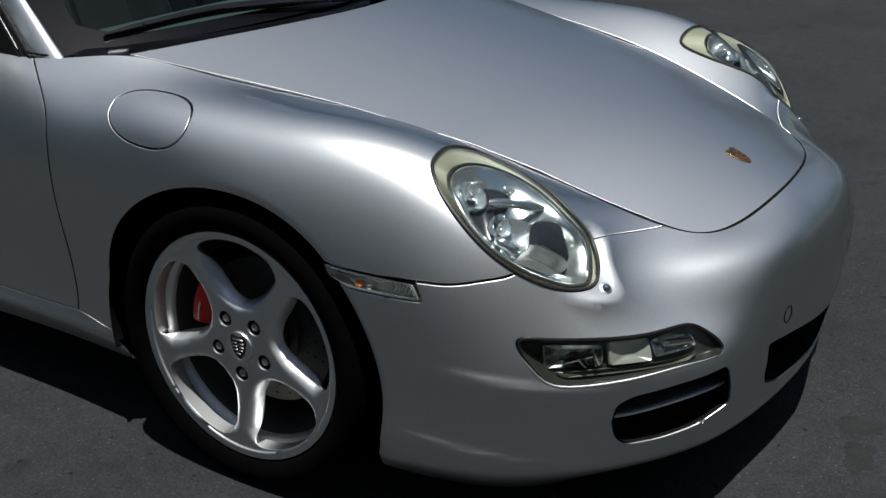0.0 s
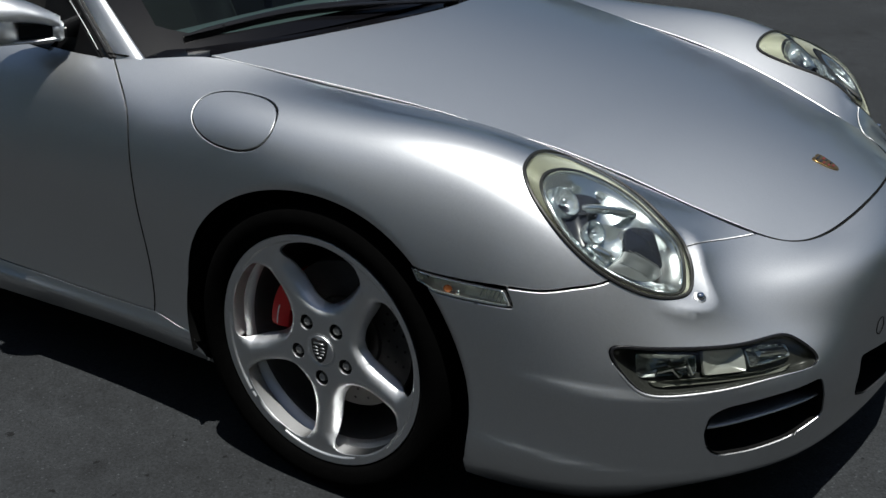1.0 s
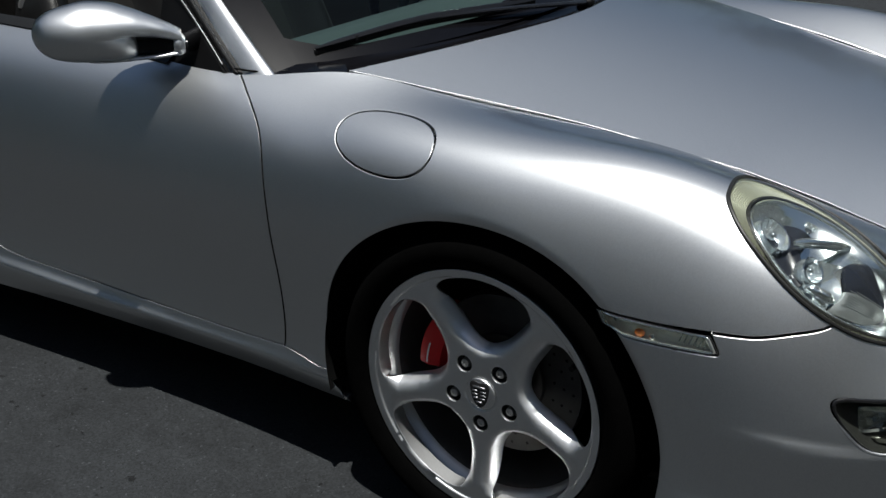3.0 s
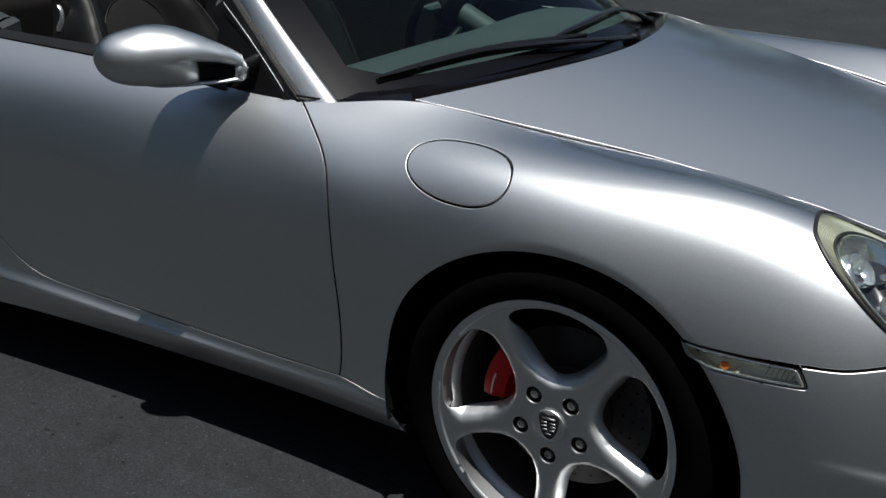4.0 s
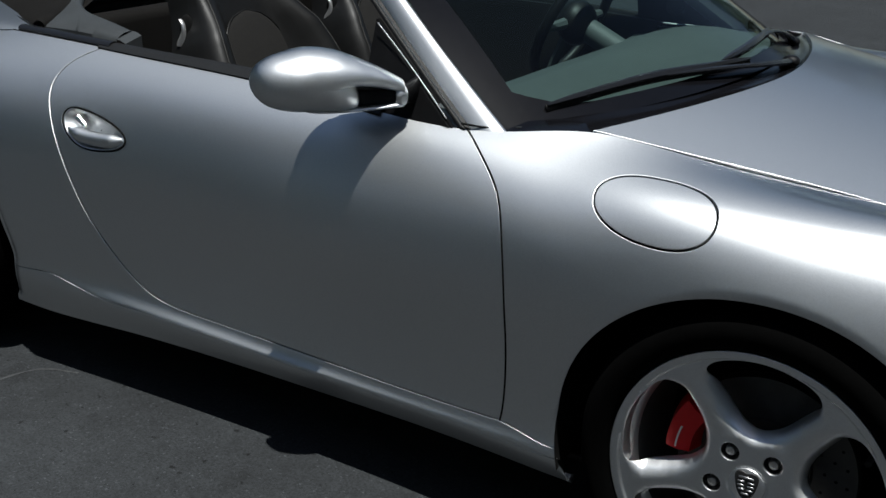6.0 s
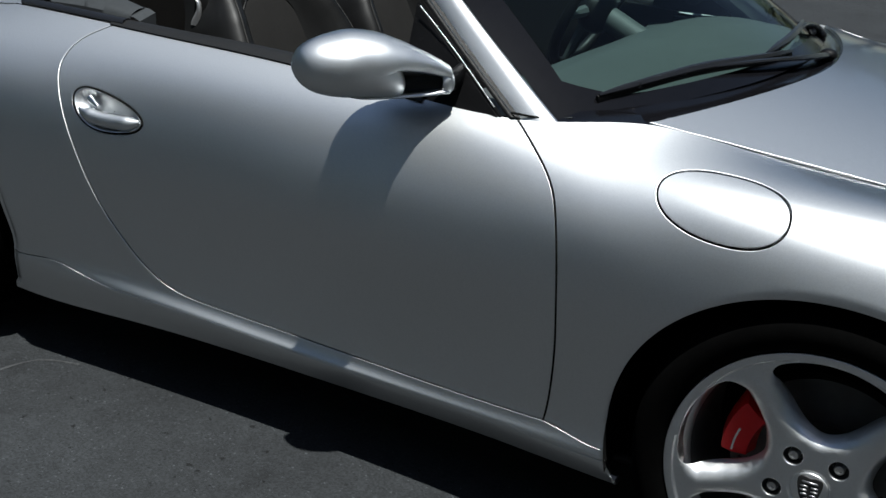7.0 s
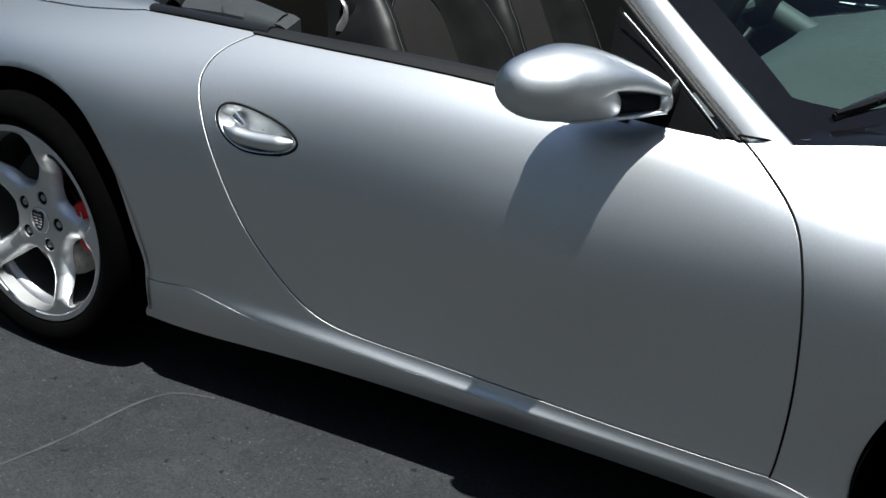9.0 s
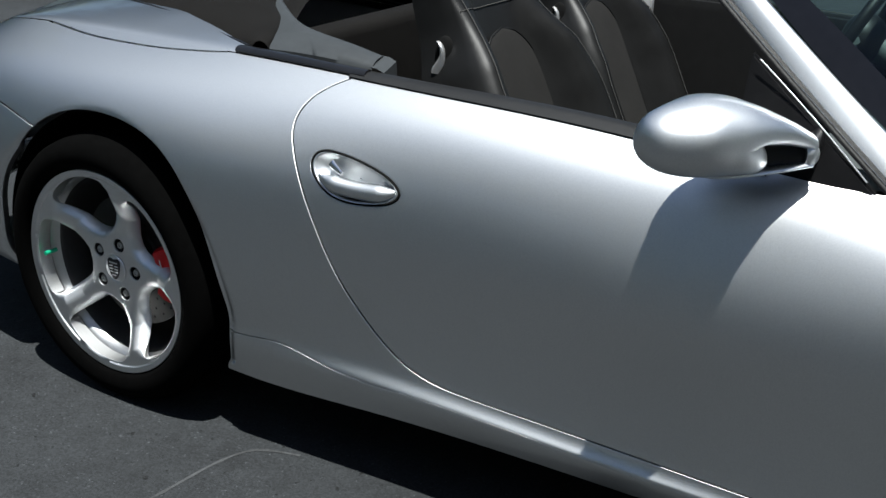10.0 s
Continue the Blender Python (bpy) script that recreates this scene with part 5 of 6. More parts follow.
def glass_edge(w):
    """The share of the half width at which the glass meets its pillar."""
    return np.interp(w, (0, .05, .1, .2, .3, .4, .5, .7, 1), (1.040, 1.044, 1.050, 1.058, 1.061, 1.058, 1.048, 1.005, .96))


us = np.linspace(-1, 1, 41)
ws = np.linspace(0, 1, 21)
glass_ob = part("windscreen", loft([screen(us * glass_edge(w_), np.full(41, w_)) for w_ in ws], False), WINDSCREEN, car, "tinted curved windscreen", sharp=180)
glass_ob.visible_shadow = False
# black printed border inside the glass
low_top = .016 + .090 * np.clip((np.abs(us * 1.05) - .80) / .19, 0, 1) ** 2.2
part("lower_glass_border", loft([screen(us * 1.05, -.03 + (low_top + .03) * k) + (.0015, 0, .0025) for k in np.linspace(0, 1, 6)], False), COWL_BLACK, glass_ob)
part("upper_glass_border", loft([screen(us * 1.05, np.full(41, w_)) + (-.002, 0, -.003) for w_ in np.linspace(.93, 1, 4)], False), BLACK_TRIM, glass_ob)
for s_ in (-1, 1):
    bw_ = np.linspace(-.02, 1, 24)
    rows = [screen(s_ * (glass_edge(bw_) * (1 - k) + (.978 - .05 * bw_) * k), bw_) + (.0016, 0, .0028) for k in (0, .35, .7, 1)]
    part("side_glass_border", loft(rows, False), COWL_BLACK, glass_ob)


def pillar_line(z, x0, x1, x2, y0, y1):
    """A long edge of a windscreen pillar at the heights z, on the car's right."""
    h = np.asarray(z, float) - .9
    return np.stack([x0 + x1 * h + x2 * h * h, -(y0 - y1 * h - .14 * h * h), np.asarray(z, float)], 1)


pz = np.concatenate([np.linspace(.805, .90, 12), np.linspace(.92, 1.27, 18)])
rear_edge, front_edge = pillar_line(pz, -.7474, -1.4004, .108, .6995, .47), pillar_line(pz, -.6771, -1.432, .20, .6737, .41)
strip_z = np.linspace(.846, 1.003, 14) - .9
strip_line = np.stack([-.7746 - 1.3084 * strip_z - .593 * strip_z ** 2, -.7079 + .392 * strip_z - .25 * strip_z ** 2, strip_z + .9], 1)
PILLAR_SECTION = [(-.96, -1.0), (-1.0, -.45), (-.985, -.24), (-.93, -.13), (-.80, -.04), (-.45, .14), (-.05, .29), (.30, .37), (.60, .36), (.80, .25), (.93, .06), (1.0, -.20), (.97, -1.0)]
for s_ in (-1, 1):
    flip = np.array((1, -s_, 1))
    rows = []
    for i, (q, r) in enumerate(zip(rear_edge, front_edge)):
        along = Vector(rear_edge[min(i + 1, len(pz) - 1)] - rear_edge[max(i - 1, 0)])
        face = along.cross(Vector(r - q)).normalized()
        face = face if face.y < 0 else -face
        rows.append([((q + r) / 2 + (r - q) / 2 * a_ + np.array(face) * c_ * .027) * flip for a_, c_ in PILLAR_SECTION])
    pil = part("windscreen_pillar", loft(rows, True, (True, True)), PAINT, car, "", sharp=70)
    seal = [(rear_edge + np.array((dx, -dy, dz))) * flip for dx, dy, dz in ((.010, -.016, 0), (.001, -.001, 0), (-.0035, .001, 0), (-.006, -.003, 0), (-.0075, -.004, 0), (-.009, -.001, 0), (-.012, .0015, 0), (-.018, .002, 0), (-.0225, .001, 0), (-.024, -.006, 0), (-.020, -.030, 0))]
    part("pillar_seal", loft(seal, False), BLACK_PLASTIC, pil)
    foot = np.stack([rear_edge[4] * (1 - k) + front_edge[4] * k + np.array((0, -.0065 - .004 * math.sin(math.pi * k), .0035 - .0060 * k)) for k in np.linspace(-.06, 1.0, 12)])
    part("pillar_joint", tube(foot * flip, .0022, 8), BLACK_GAP, pil)
    part("seal_bead", tube((rear_edge[4:] + np.array((-.0062, .0005, 0))) * flip, .0011, 6), ALLOY_STEP, pil)
    part("bright_strip", tube(strip_line * flip, .0013, 6), BRIGHT, pil)
    # black sail panel with the small quarter light behind the pillar
    a, b, c = Vector((-.684, s_ * .734, .828)), Vector((-.935, s_ * .706, .828)), Vector((-.936, s_ * .645, 1.010))
    bm = bmesh.new()
    tri_ = []
    for off in (.006, -.010):
        tri_.append([bm.verts.new(q + Vector((0, s_ * off, 0))) for q in (a, b, c)])
    bm.faces.new(tri_[0])
    bm.faces.new(tri_[1][::-1])
    for k in range(3):
        bm.faces.new((tri_[0][k], tri_[0][(k + 1) % 3], tri_[1][(k + 1) % 3], tri_[1][k]))
    bmesh.ops.bevel(bm, geom=bm.edges[:], offset=.004, segments=2, affect="EDGES")
    part("mirror_sail", bm, BLACK_PLASTIC, pil)
part("screen_header", tube(screen(us * 1.06, np.full(41, 1.0)) + (-.012, 0, .004), .028, 14, squash=.6, up=(.5, 0, .86)), PAINT, car)
part("sun_visor", loft([screen(np.linspace(-.9, -.12, 12), np.full(12, w_)) + (-.05, 0, -.03) for w_ in (.80, .985)], False), DASH, car)
part("sun_visor", loft([screen(np.linspace(.12, .9, 12), np.full(12, w_)) + (-.05, 0, -.03) for w_ in (.80, .985)], False), DASH, car)
# cowl between lid and glass
cy = np.linspace(-.66, .66, 45)
hood_back = np.stack([cowl_x(cy) - .003, cy, hood_z(cowl_x(cy), cy) - .006], 1)
glass_base = screen(cy / .668, np.zeros(45))
rows = [hood_back + (.02, 0, -.03), hood_back + (0, 0, 0)] + [hood_back * (1 - k) + glass_base * k + (0, 0, -.012 * math.sin(math.pi * k)) for k in (.2, .4, .6, .8)] + [glass_base + (0, 0, -.002), glass_base + (-.05, 0, -.02)]
cowl = part("cowl", loft(rows, False), COWL_BLACK, car, "black plastic cowl panel below the windscreen", sharp=180)
for s_ in (-1, 1):
    e0 = shell(np.linspace(-.60, -.42, 10), np.full(10, 6.98)) * (1, -s_, 1)
    e1 = np.array([(x_ * .25 + .75 * (-.50), s_ * .60, .862) for x_ in np.linspace(-.60, -.42, 10)])
    part("cowl_end", loft([e0 + (0, 0, -.004), e0 * .5 + e1 * .5, e1 + (0, 0, -.012)], False), COWL_BLACK, cowl)


def over_glass(u, w, off=.008):
    p = screen(u, w)[0]
    return tuple(p + np.array((.45, 0, .9)) * off)


def wiper(arm_line, blade_line, label):
    """A wiper: a thick arm from its pivot to the middle of a long blade with a ribbed carrier."""
    arm_p = smooth_line(np.array([over_glass(*q) for q in arm_line]), .02)
    arm = part("wiper", tube(arm_p, np.linspace(.011, .0055, len(arm_p)), 8, squash=.7), BLACK_TRIM, car, label)
    part("pivot_cap", blob(arm_p[0], (.020, .020, .014), 16, 10), BLACK_PLASTIC, arm)
    line = smooth_line(np.array([over_glass(*q) for q in blade_line]), .02)
    part("blade", tube(line + (0, 0, -.002), .0050, 8, squash=1.6), BLACK_PLASTIC, arm)
    part("blade_carrier", tube(line + (.003, 0, .007), np.interp(np.linspace(0, 1, len(line)), [0, .1, .5, .9, 1], [.003, .007, .010, .007, .003]), 6), BLACK_TRIM, arm)
    for k in range(4):
        i = int(len(line) * (.2 + .2 * k))
        part("blade_claw", block(tuple(line[i] + (-.006, -.010, -.004)), tuple(line[i] + (.008, .010, .012)), .003, 2), BLACK_TRIM, arm)


wiper([(.16, -.055, .012), (-.10, -.030, .020), (-.36, .005, .022), (-.55, .030, .018)], [(-.93, .016), (-.77, .031), (-.58, .037), (-.35, .022), (-.12, .004)], "black windscreen wiper lying along the glass base")
wiper([(.66, -.050, .012), (.48, -.005, .020), (.28, .040, .022), (.08, .045, .018)], [(-.27, .026), (-.05, .040), (.15, .050), (.36, .052)], "black windscreen wiper lying along the glass base")

# ---- belt line: rubber caps on the doors, cabin edges ----
bs = np.linspace(-1.735, -.86, 60)
belt = shell(bs, np.full(60, 7.0))
for s_ in (-1, 1):
    b_ = belt * (1, -s_, 1)
    low = on_shell(np.stack([bs, np.interp(bs, [-1.76, -.8], [6.93, 6.80]) * G], 1), .0022)[0] * (1, -s_, 1)
    rows = [low + (0, 0, -.002), low + (0, s_ * .001, .002), b_ + (0, -s_ * .001, .006), b_ + (0, -s_ * .010, .010), b_ + (0, -s_ * .024, .010), b_ + (0, -s_ * .030, .002), b_ + (0, -s_ * .030, -.02)]
    part("window_seal", loft(rows, False), TRIM_GREY, door_r if s_ < 0 else door_l, "", sharp=50)
    rows = [b_ + (0, -s_ * .031, -.004), b_ + (0, -s_ * .052, -.004), b_ + (0, -s_ * .060, -.03), b_ + (0, -s_ * .060, -.25), b_ + (0, -s_ * .075, -.30), b_ + (0, -s_ * .075, -.62)]
    part("door_card", loft(rows, False), LEATHER, door_r if s_ < 0 else door_l, "", sharp=60)

# ---- cabin tub, dash, rear deck ----
part("cabin_floor", block((-2.05, -.70, .18), (-.55, .70, .24), .01), CARPET, car)
# bulkhead raised and blackened for the deep shade behind the seats
part("rear_bulkhead", block((-2.12, -.60, .20), (-2.03, .60, .872), .03), ROOF_CLOTH, car)
part("centre_tunnel", block((-1.75, -.11, .22), (-.70, .11, .50), .04), LEATHER, car)
dy = np.linspace(-.69, .69, 47)
rows = []
for k in np.linspace(0, 1, 9):
    x_ = -.345 - .22 * (np.abs(dy) / .69) ** 2.2 - .50 * k * (1 - .25 * (np.abs(dy) / .69) ** 2)
    z_ = .872 - .055 * k - .030 * (dy / .69) ** 2 + .050 * math.sin(math.pi * k) * np.exp(-((dy - .36) / .2) ** 2)
    rows.append(np.stack([x_, dy, z_], 1))
rows += [rows[-1] + (-.02, 0, -.03), rows[-1] + (.01, 0, -.16), rows[-1] + (.10, 0, -.40)]
part("dashboard", loft(rows, False), DASH, car, "grey dashboard under the windscreen", sharp=60)
# steering wheel on the far side
sw_c, sw_n = Vector((-.985, .36, .865)), Vector((-.9, 0, .42)).normalized()
su = Vector((0, 1, 0))
sw = su.cross(sw_n)
ringp = [sw_c + (su * math.cos(t) + sw * math.sin(t)) * .178 for t in np.linspace(0, 2 * math.pi, 48, endpoint=False)]
wheel_ob = part("steering_wheel", tube(ringp, .015, 10, True), LEATHER, car, "black three-spoke steering wheel")
part("wheel_boss", blob(sw_c - sw_n * .01, (.055, .07, .065), 20, 12), LEATHER, wheel_ob)
for t in (0, math.pi, -math.pi / 2):
    part("wheel_spoke", tube([sw_c, sw_c + (su * math.cos(t) + sw * math.sin(t)) * .17], [.02, .012], 8), DASH, wheel_ob)
part("steering_column", tube([sw_c, sw_c - sw_n * .30], .035, 12), DASH, wheel_ob)

# rear deck: folded cloth roof, grey flaps and the black belt rail
# shelf in black cloth, the deep shade above it put into its colour
part("rear_shelf", block((-2.62, -.64, .50), (-1.80, .64, .56), .02), ROOF_CLOTH, car)


def even(points, count):
    """So many points along a smooth line."""
    line = smooth_line(np.array(points), .01)
    return line[np.linspace(0, len(line) - 1, count).astype(int)]


roof_outer = even([(-2.95, -.30, .868), (-2.70, -.42, .874), (-2.38, -.535, .876), (-2.15, -.628, .872), (-2.035, -.672, .872)], 40)
roof_inner = even([(-2.95, -.10, .935), (-2.60, -.20, .935), (-2.33, -.29, .918), (-2.18, -.42, .908), (-2.10, -.486, .902), (-2.04, -.58, .892), (-1.995, -.668, .880)], 40)
roof_mid = np.stack([np.linspace(-2.95, -2.32, 40), np.zeros(40), np.full(40, .945)], 1)
for s_ in (-1, 1):
    m3 = np.array((1, -s_, 1))
    o_, i_, c_ = roof_outer * m3, roof_inner * m3, roof_mid
    rows = [o_ + (0, 0, -.03), o_, o_ * .94 + i_ * .06 + (0, 0, .007)] + [o_ * (1 - k) + i_ * k + (0, 0, .010 * math.sin(math.pi * k) + .008) for k in (.2, .4, .6, .8, .94)] + [i_ + (.004, 0, .003), i_ + (.006, 0, -.012), i_ * .9 + c_ * .1 + (0, 0, -.03), i_ * .5 + c_ * .5, c_]
    fold = part("folded_roof", loft(rows, False), ROOF_CLOTH, car, "folded black cloth roof behind the seats", sharp=60)
    part("cloth_hem", tube((o_ + np.array((0, -s_ * .006, .004)))[6:], .006, 8), BLACK_TRIM, fold)
    fa = even([(-1.985, -.670, .880), (-1.90, -.676, .884), (-1.80, -.680, .884), (-1.70, -.684, .880)], 30) * m3
    fb = even([(-2.29, -.285, .915), (-2.12, -.445, .915), (-1.97, -.552, .910), (-1.82, -.600, .903), (-1.715, -.618, .890)], 30) * m3
    rows = [fa + (0, 0, -.04), fa, fa * .8 + fb * .2 + (0, 0, .006), fa * .5 + fb * .5 + (0, 0, .008), fa * .15 + fb * .85 + (0, 0, .005), fb, fb + (0, -s_ * .010, -.006), fb + (0, -s_ * .008, -.035)]
    flap_ = part("roof_flap", loft(rows, False), FLAP_GREY, car, "grey trim flap beside the folded roof", sharp=60)
    tip = [(fa[-1] * (1 - k) + fb[-1] * k) for k in np.linspace(0, 1, 8)]
    part("flap_end", loft([[q + (-.004, 0, .002) for q in tip], [q + (.012, 0, .001) for q in tip], [q + (.030, 0, -.006) for q in tip], [q + (.032, 0, -.04) for q in tip]], False), FLAP_GREY, flap_)
    rail = shell(np.linspace(-2.06, -1.70, 24), np.full(24, 7.0)) * (1, -s_, 1)
    part("belt_rail", tube(rail + (0, -s_ * .013, .005), .016, 10, squash=.6), BLACK_TRIM, car)
ls = np.linspace(-3.93, -2.06, 70)
edge = shell(ls, np.full(70, 7.0))
edge = edge[edge[:, 0] > -3.24]
rows = []
for k in np.linspace(0, 1, 61):
    y_ = math.sin((k - .5) * math.pi) * -1
    rows.append(np.stack([edge[:, 0], edge[:, 1] * y_, edge[:, 2] + (.055 * np.clip((edge[:, 0] + 3.3) / .9, 0, 1)) * (1 - np.abs(y_) ** 2.4) + .004 * (1 - np.exp(-(1 - np.abs(y_)) * np.abs(edge[:, 1]) / .010))], 1))
lid_bm = loft(rows, False)
gone = []
for f in lid_bm.faces:
    c = f.calc_center_median()
    if c.x > -2.75 and abs(c.y) < np.interp(c.x, roof_outer[:, 0], -roof_outer[:, 1]) - .045:
        gone.append(f)
bmesh.ops.delete(lid_bm, geom=gone, context="FACES")
part("rear_lid", lid_bm, PAINT, car, "", sharp=60)


# ---- seats ----
def seat(cy_, side, back_by, drop=0.0):
    """A leather sports seat with a suede insert; side: where its release lever sits; back_by: how far it is slid back."""
    foot, head_ = np.array((-1.385 - back_by, .44 - drop)), np.array((-1.715 - back_by, 1.16 - drop))
    d = head_ - foot
    n_ = np.array((d[1], -d[0]))
    n_ = n_ / np.linalg.norm(n_)
    if n_[0] < 0:
        n_ = -n_
    hs = np.linspace(0, 1, 46)
    halves = np.interp(hs, [0, .15, .38, .50, .58, .64, .70, .80, .90, .96, .985, 1], [.235, .250, .248, .232, .212, .186, .168, .156, .148, .130, .105, .03])
    bol = np.interp(hs, [0, .2, .45, .58, .68, .78, 1], [.070, .092, .090, .074, .040, .014, .004])
    thick = np.interp(hs, [0, .5, .8, .95, 1], [.13, .12, .10, .08, .03])
    prof = [(-1, -.30), (-1.0, .30), (-.985, .62), (-.94, .88), (-.87, .99), (-.79, .97), (-.70, .80), (-.61, .50), (-.53, .22), (-.47, .07), (-.38, .01), (-.2, 0), (0, 0)]
    prof = prof + [(-x, y) for x, y in prof[-2::-1]]

    def ring(k):
        hwid, b, t = halves[k], bol[k], thick[k]
        c = foot + d * hs[k]
        pts_ = [(cy_ + x * hwid, c + n_ * (b * y if y >= 0 else t * y)) for x, y in prof]
        pts_ += [(cy_ + x * hwid, c - n_ * t) for x in (.92, .5, 0, -.5, -.92)]
        return [(q[0], y, q[1]) for y, q in pts_]

    def on_seat(k, x, off=.002):
        """A place on the backrest's front, by height and by the way across."""
        hwid, b = float(np.interp(k, hs, halves)), float(np.interp(k, hs, bol))
        y = float(np.interp(x, [p[0] for p in prof], [p[1] for p in prof]))
        q = foot + d * k + n_ * (b * y + off)
        return q[0], cy_ + x * hwid, q[1]

    ob = part("seat", loft([ring(k) for k in range(46)], True, (True, True)), LEATHER, car, "black leather sports seat with grey suede insert", sharp=60)
    top_, wide_ = .665, .116

    def half_at(k):
        return wide_ * min(1.0, math.sqrt(max(0.0, 1 - max(0, (k - .50) / (top_ - .50)) ** 2)))

    ins_rows = []
    for k in np.concatenate([np.linspace(.05, .50, 12), .50 + (top_ - .50) * np.sin(np.linspace(.1, math.pi / 2, 14))]):
        c = foot + d * k + n_ * .004
        ins_rows.append([(q[0], cy_ + x * half_at(k), q[1]) for x in np.linspace(-1, 1, 15) for q in [c + n_ * (.012 * (1 - x * x) * (half_at(k) / wide_))]])
    part("suede_insert", loft(ins_rows, False), SUEDE, ob, sharp=180)
    rim = [(q[0], cy_ + s2 * half_at(k), q[1]) for s2, ks in ((-1, np.linspace(.05, top_, 40)), (1, np.linspace(top_, .05, 40)[1:])) for k in ks for q in [foot + d * k + n_ * .005]]
    part("insert_piping", tube(rim, .0022, 6), LEATHER, ob)
    for s2 in (-1, 1):
        part("bolster_seam", tube([on_seat(k, s2 * .87) for k in np.linspace(.08, .88, 40)], .0011, 6), STITCH, ob)
    # the seam across the shoulders, where the headrest begins
    part("shoulder_seam", tube([on_seat(.735, x) for x in np.linspace(-.97, .97, 30)], .0011, 6), STITCH, ob)
    cush = loft([[(x_ - back_by, cy_ + w2 * hw2, z_) for w2, z_ in ((-1, .28), (-1, .44), (-.85, .475), (-.55, .435), (0, .425), (.55, .435), (.85, .475), (1, .44), (1, .28))] for x_, hw2 in ((-1.46, .24), (-1.34, .255), (-1.08, .25), (-.94, .235), (-.905, .20))], True, (True, True))
    part("cushion", cush, LEATHER, ob)
    # bright lever in a dark cup at the shoulder: a slim blade with a broad foot
    lx, lz, ly = -1.632 - back_by * .78, .882 - drop * .8, cy_ + side * .182
    part("lever_cup", blob((lx, ly - side * .004, lz), (.026, .012, .046), 18, 10), BLACK_GAP, ob)
    blade = [(-.012, -.034, .015), (-.009, -.022, .0150), (-.002, -.006, .0095), (.002, .008, .006), (.000, .022, .005), (-.006, .032, .0035), (-.011, .035, .0015)]
    lever = [[(lx + dx_ + math.cos(t) * w_, ly + side * (.010 + .006 * math.sin(t)), lz + dz_) for t in np.linspace(0, 2 * math.pi, 10, endpoint=False)] for dx_, dz_, w_ in blade]
    part("release_lever", loft(lever, True, (True, True)), BRIGHT, ob, "bright metal backrest release lever")
    return ob


seat(-.335, -1, 0.0)
seat(.36, -1, .112, .042)
# belt webbing and buckle at the far side
belt_ob = part("seat_belt", loft([[(-1.78 + k * .22, .62 - k * .05, 1.02 - k * .42 + z_) for z_ in (0,)] + [(-1.74 + k * .22, .60 - k * .05, 1.04 - k * .42)] for k in np.linspace(0, 1, 10)], False), BLACK_PLASTIC, car)
part("belt_tongue", block((-1.66, .575, .80), (-1.62, .59, .86), .004, 2), BRIGHT, belt_ob)

# ---- pale scratch and worn lines on the asphalt ----
cr = smooth_line(np.array([(-1.99, -1.30), (-1.955, -1.13), (-1.945, -1.02), (-1.912, -.885), (-1.856, -.847), (-1.80, -.83)]), .02)
d_ = np.gradient(cr, axis=0)
nn = np.stack([-d_[:, 1], d_[:, 0]], 1) / np.linalg.norm(d_, axis=1)[:, None]
wob = np.array([.0040 + .0026 * noise.noise((i * .7, 3, 1)) for i in range(len(cr))])[:, None]
crack_v = np.concatenate([np.c_[cr - nn * wob, np.full(len(cr), .0012)], np.c_[cr + nn * wob, np.full(len(cr), .0012)]])
m = len(cr)
scr = mesh_part("scratch", crack_v, [(i, i + 1, m + i + 1, m + i) for i in range(m - 1)], CRACK)
tagged(scr, "thin pale scratch in the asphalt", "ground mark", kind="structure")


def stain(at, size, turn, seed):
    """An irregular dark patch on the asphalt."""
    out = []
    for k in np.linspace(0, 2 * math.pi, 48, endpoint=False):
        r = 1 + .55 * noise.noise((math.cos(k) * 1.6, math.sin(k) * 1.6, seed)) + .25 * noise.noise((math.cos(k) * 5, math.sin(k) * 5, seed + 3))
        x, y = size[0] * r * math.cos(k), size[1] * r * math.sin(k)
        out.append((at[0] + x * math.cos(turn) - y * math.sin(turn), at[1] + x * math.sin(turn) + y * math.cos(turn)))
    out = np.array(out)
    rows = [np.c_[np.array(at) + (out - at) * k, np.full(48, .0006 + .0009 * (1 - k))] for k in (1, .8, .5, .02)]
    ob = part("oil_stain", loft(rows), OIL)
    return tagged(ob, "small dark oil stain soaked into the asphalt", "ground mark", "oil stains", "structure")


for at_, size_, turn_, seed_ in (((1.09, .075), (.055, .035), .3, 2), ((1.115, -.06), (.03, .075), .1, 7)):
    stain(at_, size_, turn_, seed_)


def paint_line(a, b, width):
    a, b = Vector(a), Vector(b)
    d = (b - a).normalized()
    n = Vector((-d.y, d.x)) * width / 2
    bm = bmesh.new()
    rows = [[(*(a + (b - a) * k - n), .003), (*(a + (b - a) * k + n), .003)] for k in np.linspace(0, 1, 12)]
    bm.free()
    ob = part("parking_line", loft(rows, False), LINE_PAINT)
    return tagged(ob, "worn white painted parking line on asphalt", "road marking", "parking lines", "structure")


paint_line((-3.5, 6.75), (-2.75, 7.25), .10)
paint_line((-2.62, 7.65), (-1.9, 8.15), .10)

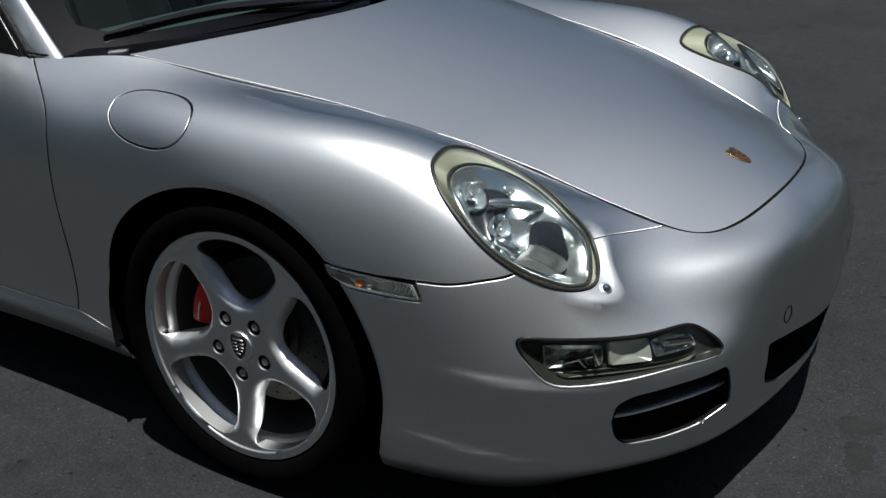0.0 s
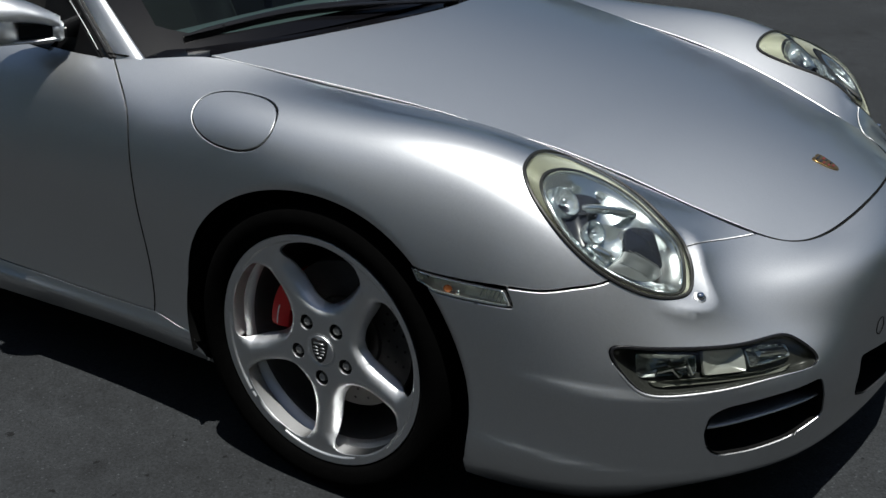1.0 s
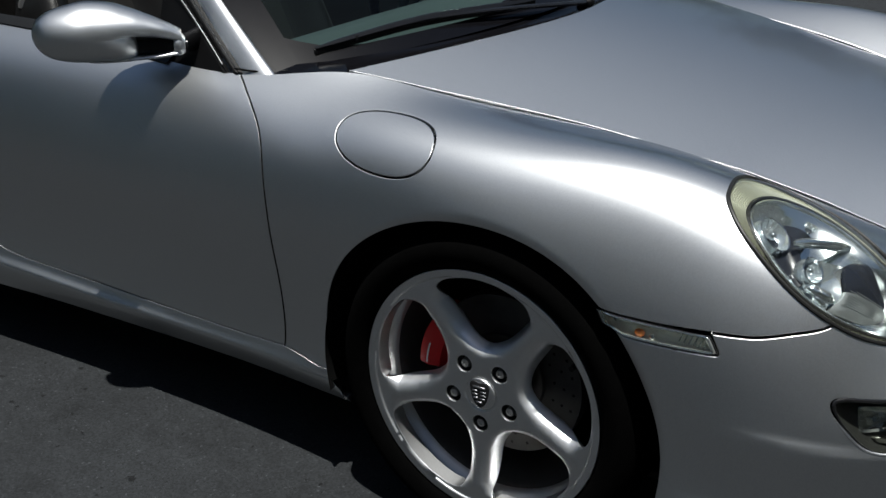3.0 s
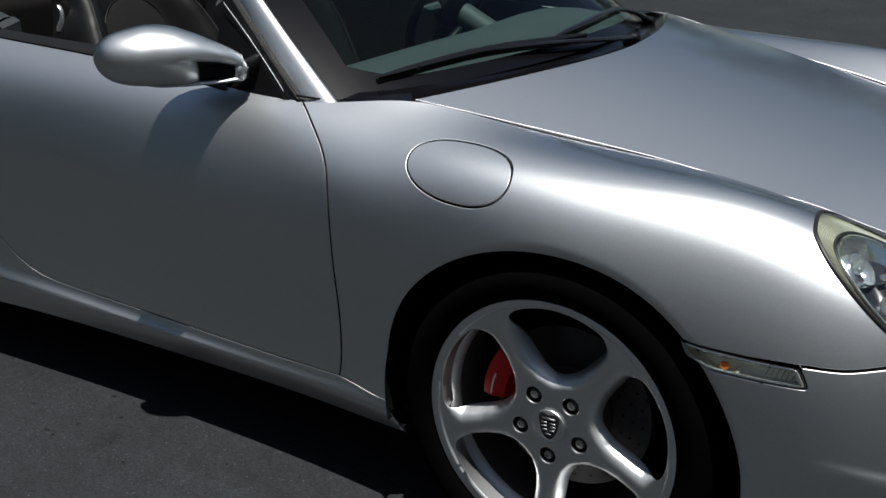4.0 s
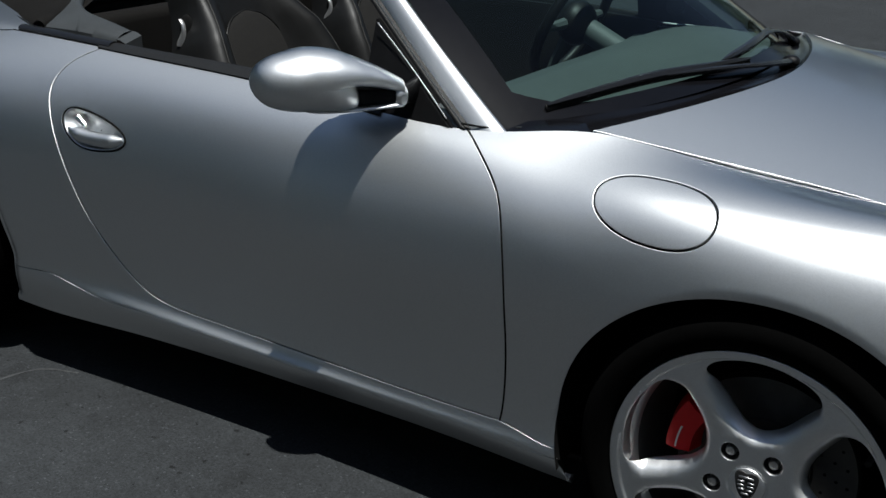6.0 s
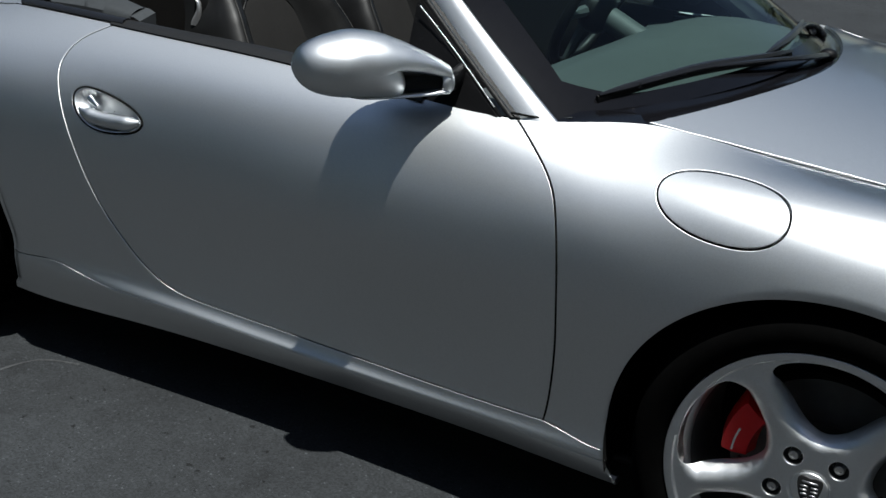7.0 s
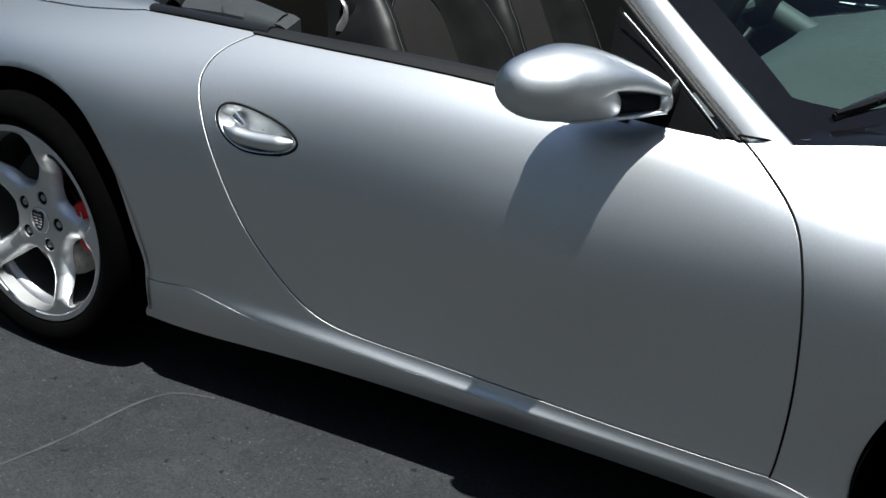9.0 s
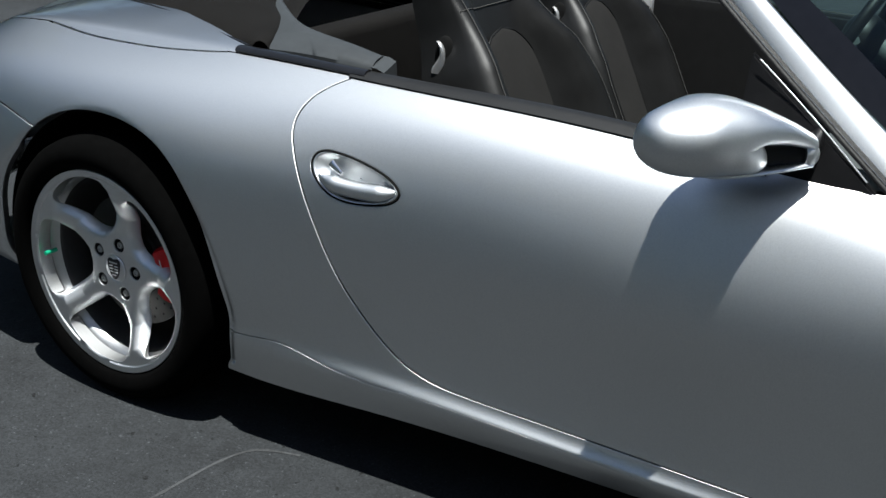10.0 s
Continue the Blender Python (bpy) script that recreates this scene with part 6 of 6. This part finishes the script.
# ---- unseen trees and added hedges round the lot, which the paint mirrors ----
def build_tree(seed, height, spread):
    """A tree with trunk, limbs and an uneven crown of small leaf sprays."""
    rnd = random.Random(seed)
    tree = new("tree")
    part("trunk", tube([(0, 0, -.05), (.03, .02, height * .25), (-.04, .03, height * .55), (.02, 0, height * .8)], [.17, .13, .09, .03], 10), BARK, tree)
    tips = []
    for k in range(11):
        a, z0 = rnd.uniform(0, 6.28), height * rnd.uniform(.26, .62)
        r = spread * rnd.uniform(.45, .95)
        end = Vector((r * math.cos(a), r * math.sin(a), z0 + height * rnd.uniform(.10, .28)))
        part("limb", tube([(0, 0, z0), tuple(end * .5 + Vector((0, 0, z0 * .5 + .1))), tuple(end)], [.06, .045, .015], 6), BARK, tree)
        tips.append(end)
    tips.append(Vector((0, 0, height * .86)))
    verts, faces = [], []
    for c in tips:
        for _ in range(190):
            d = Vector((rnd.gauss(0, 1), rnd.gauss(0, 1), rnd.gauss(0, .75))) * spread * .23
            p = c + d
            u = Vector((rnd.gauss(0, 1), rnd.gauss(0, 1), rnd.gauss(0, 1))).normalized()
            w = u.orthogonal().normalized()
            n = len(verts)
            a, b = rnd.uniform(.10, .20) * height / 6, rnd.uniform(.05, .09) * height / 6
            verts += [p - u * a, p + w * b, p + u * a, p - w * b]
            faces.append((n, n + 1, n + 2, n + 3))
    mesh_part("crown", verts, faces, LEAVES, tree, smooth=False)
    return tagged(tree, "leafy green tree standing beside the parking lot", "tree", "trees round the lot")


def build_unseen_hedge(a, b, height, seed):
    """An unseen dense strip of shrubs, added to block low sky from the panels."""
    rnd = random.Random(seed)
    a, b = Vector(a), Vector(b)
    span = (b - a).length
    verts, faces = [], []
    for _ in range(int(span * 150)):
        k = rnd.random()
        top = height * (.78 + .22 * noise.noise((k * span * .35, seed, 0)))
        p = a + (b - a) * k + Vector((rnd.gauss(0, .5), rnd.gauss(0, .5), top * rnd.random() ** .8))
        u = Vector((rnd.gauss(0, 1), rnd.gauss(0, 1), rnd.gauss(0, 1))).normalized()
        w = u.orthogonal().normalized()
        n = len(verts)
        la, lb = rnd.uniform(.16, .34), rnd.uniform(.09, .18)
        verts += [p - u * la, p + w * lb, p + u * la, p - w * lb]
        faces.append((n, n + 1, n + 2, n + 3))
    hedge = mesh_part("hedge", verts, faces, LEAVES, smooth=False)
    return tagged(hedge, "dense green shrubs along the lot's edge", "hedge", kind="stuff")


build_unseen_hedge((-20, -14, 0), (17, -14, 0), 4.2, 31)
build_unseen_hedge((-20, -14, 0), (-20, 16, 0), 4.2, 32)
build_unseen_hedge((10.5, -14, 0), (10.5, 16, 0), 5.0, 33)
far_trees = [build_tree(k, h, s_) for k, (h, s_) in enumerate(((6.2, 2.4), (5.4, 2.1), (7.0, 2.6)))]
# near trees made tall to keep low sky off the panels
near_trees = [build_tree(k, h, s_) for k, (h, s_) in enumerate(((9.6, 3.3), (8.6, 3.0), (10.2, 3.4)), 10)]
rnd_t = random.Random(5)
far_spots = [(-14 + 5.2 * k + rnd_t.uniform(-1, 1), 21 + rnd_t.uniform(-1.5, 1.5)) for k in range(7)]
near_spots = [(-16 + 4.3 * k + rnd_t.uniform(-1, 1), -11.5 + rnd_t.uniform(-1, 1)) for k in range(9)]
# unseen rows added at both ends to darken nose, bumper and door
near_spots += [(13 + rnd_t.uniform(-1, 1), -7 + 4.4 * k + rnd_t.uniform(-1, 1)) for k in range(6)] + [(-17 + rnd_t.uniform(-1, 1), -7 + 4.6 * k + rnd_t.uniform(-1, 1)) for k in range(5)]
for kinds, spots in ((far_trees, far_spots), (near_trees, near_spots)):
    for k, (x_, y_) in enumerate(spots):
        m4 = pose(x_, y_, 0, 0, 0, rnd_t.uniform(0, 360))
        if k < 3:
            kinds[k].matrix_world = m4
        else:
            copy_thing(kinds[k % 3], m4)
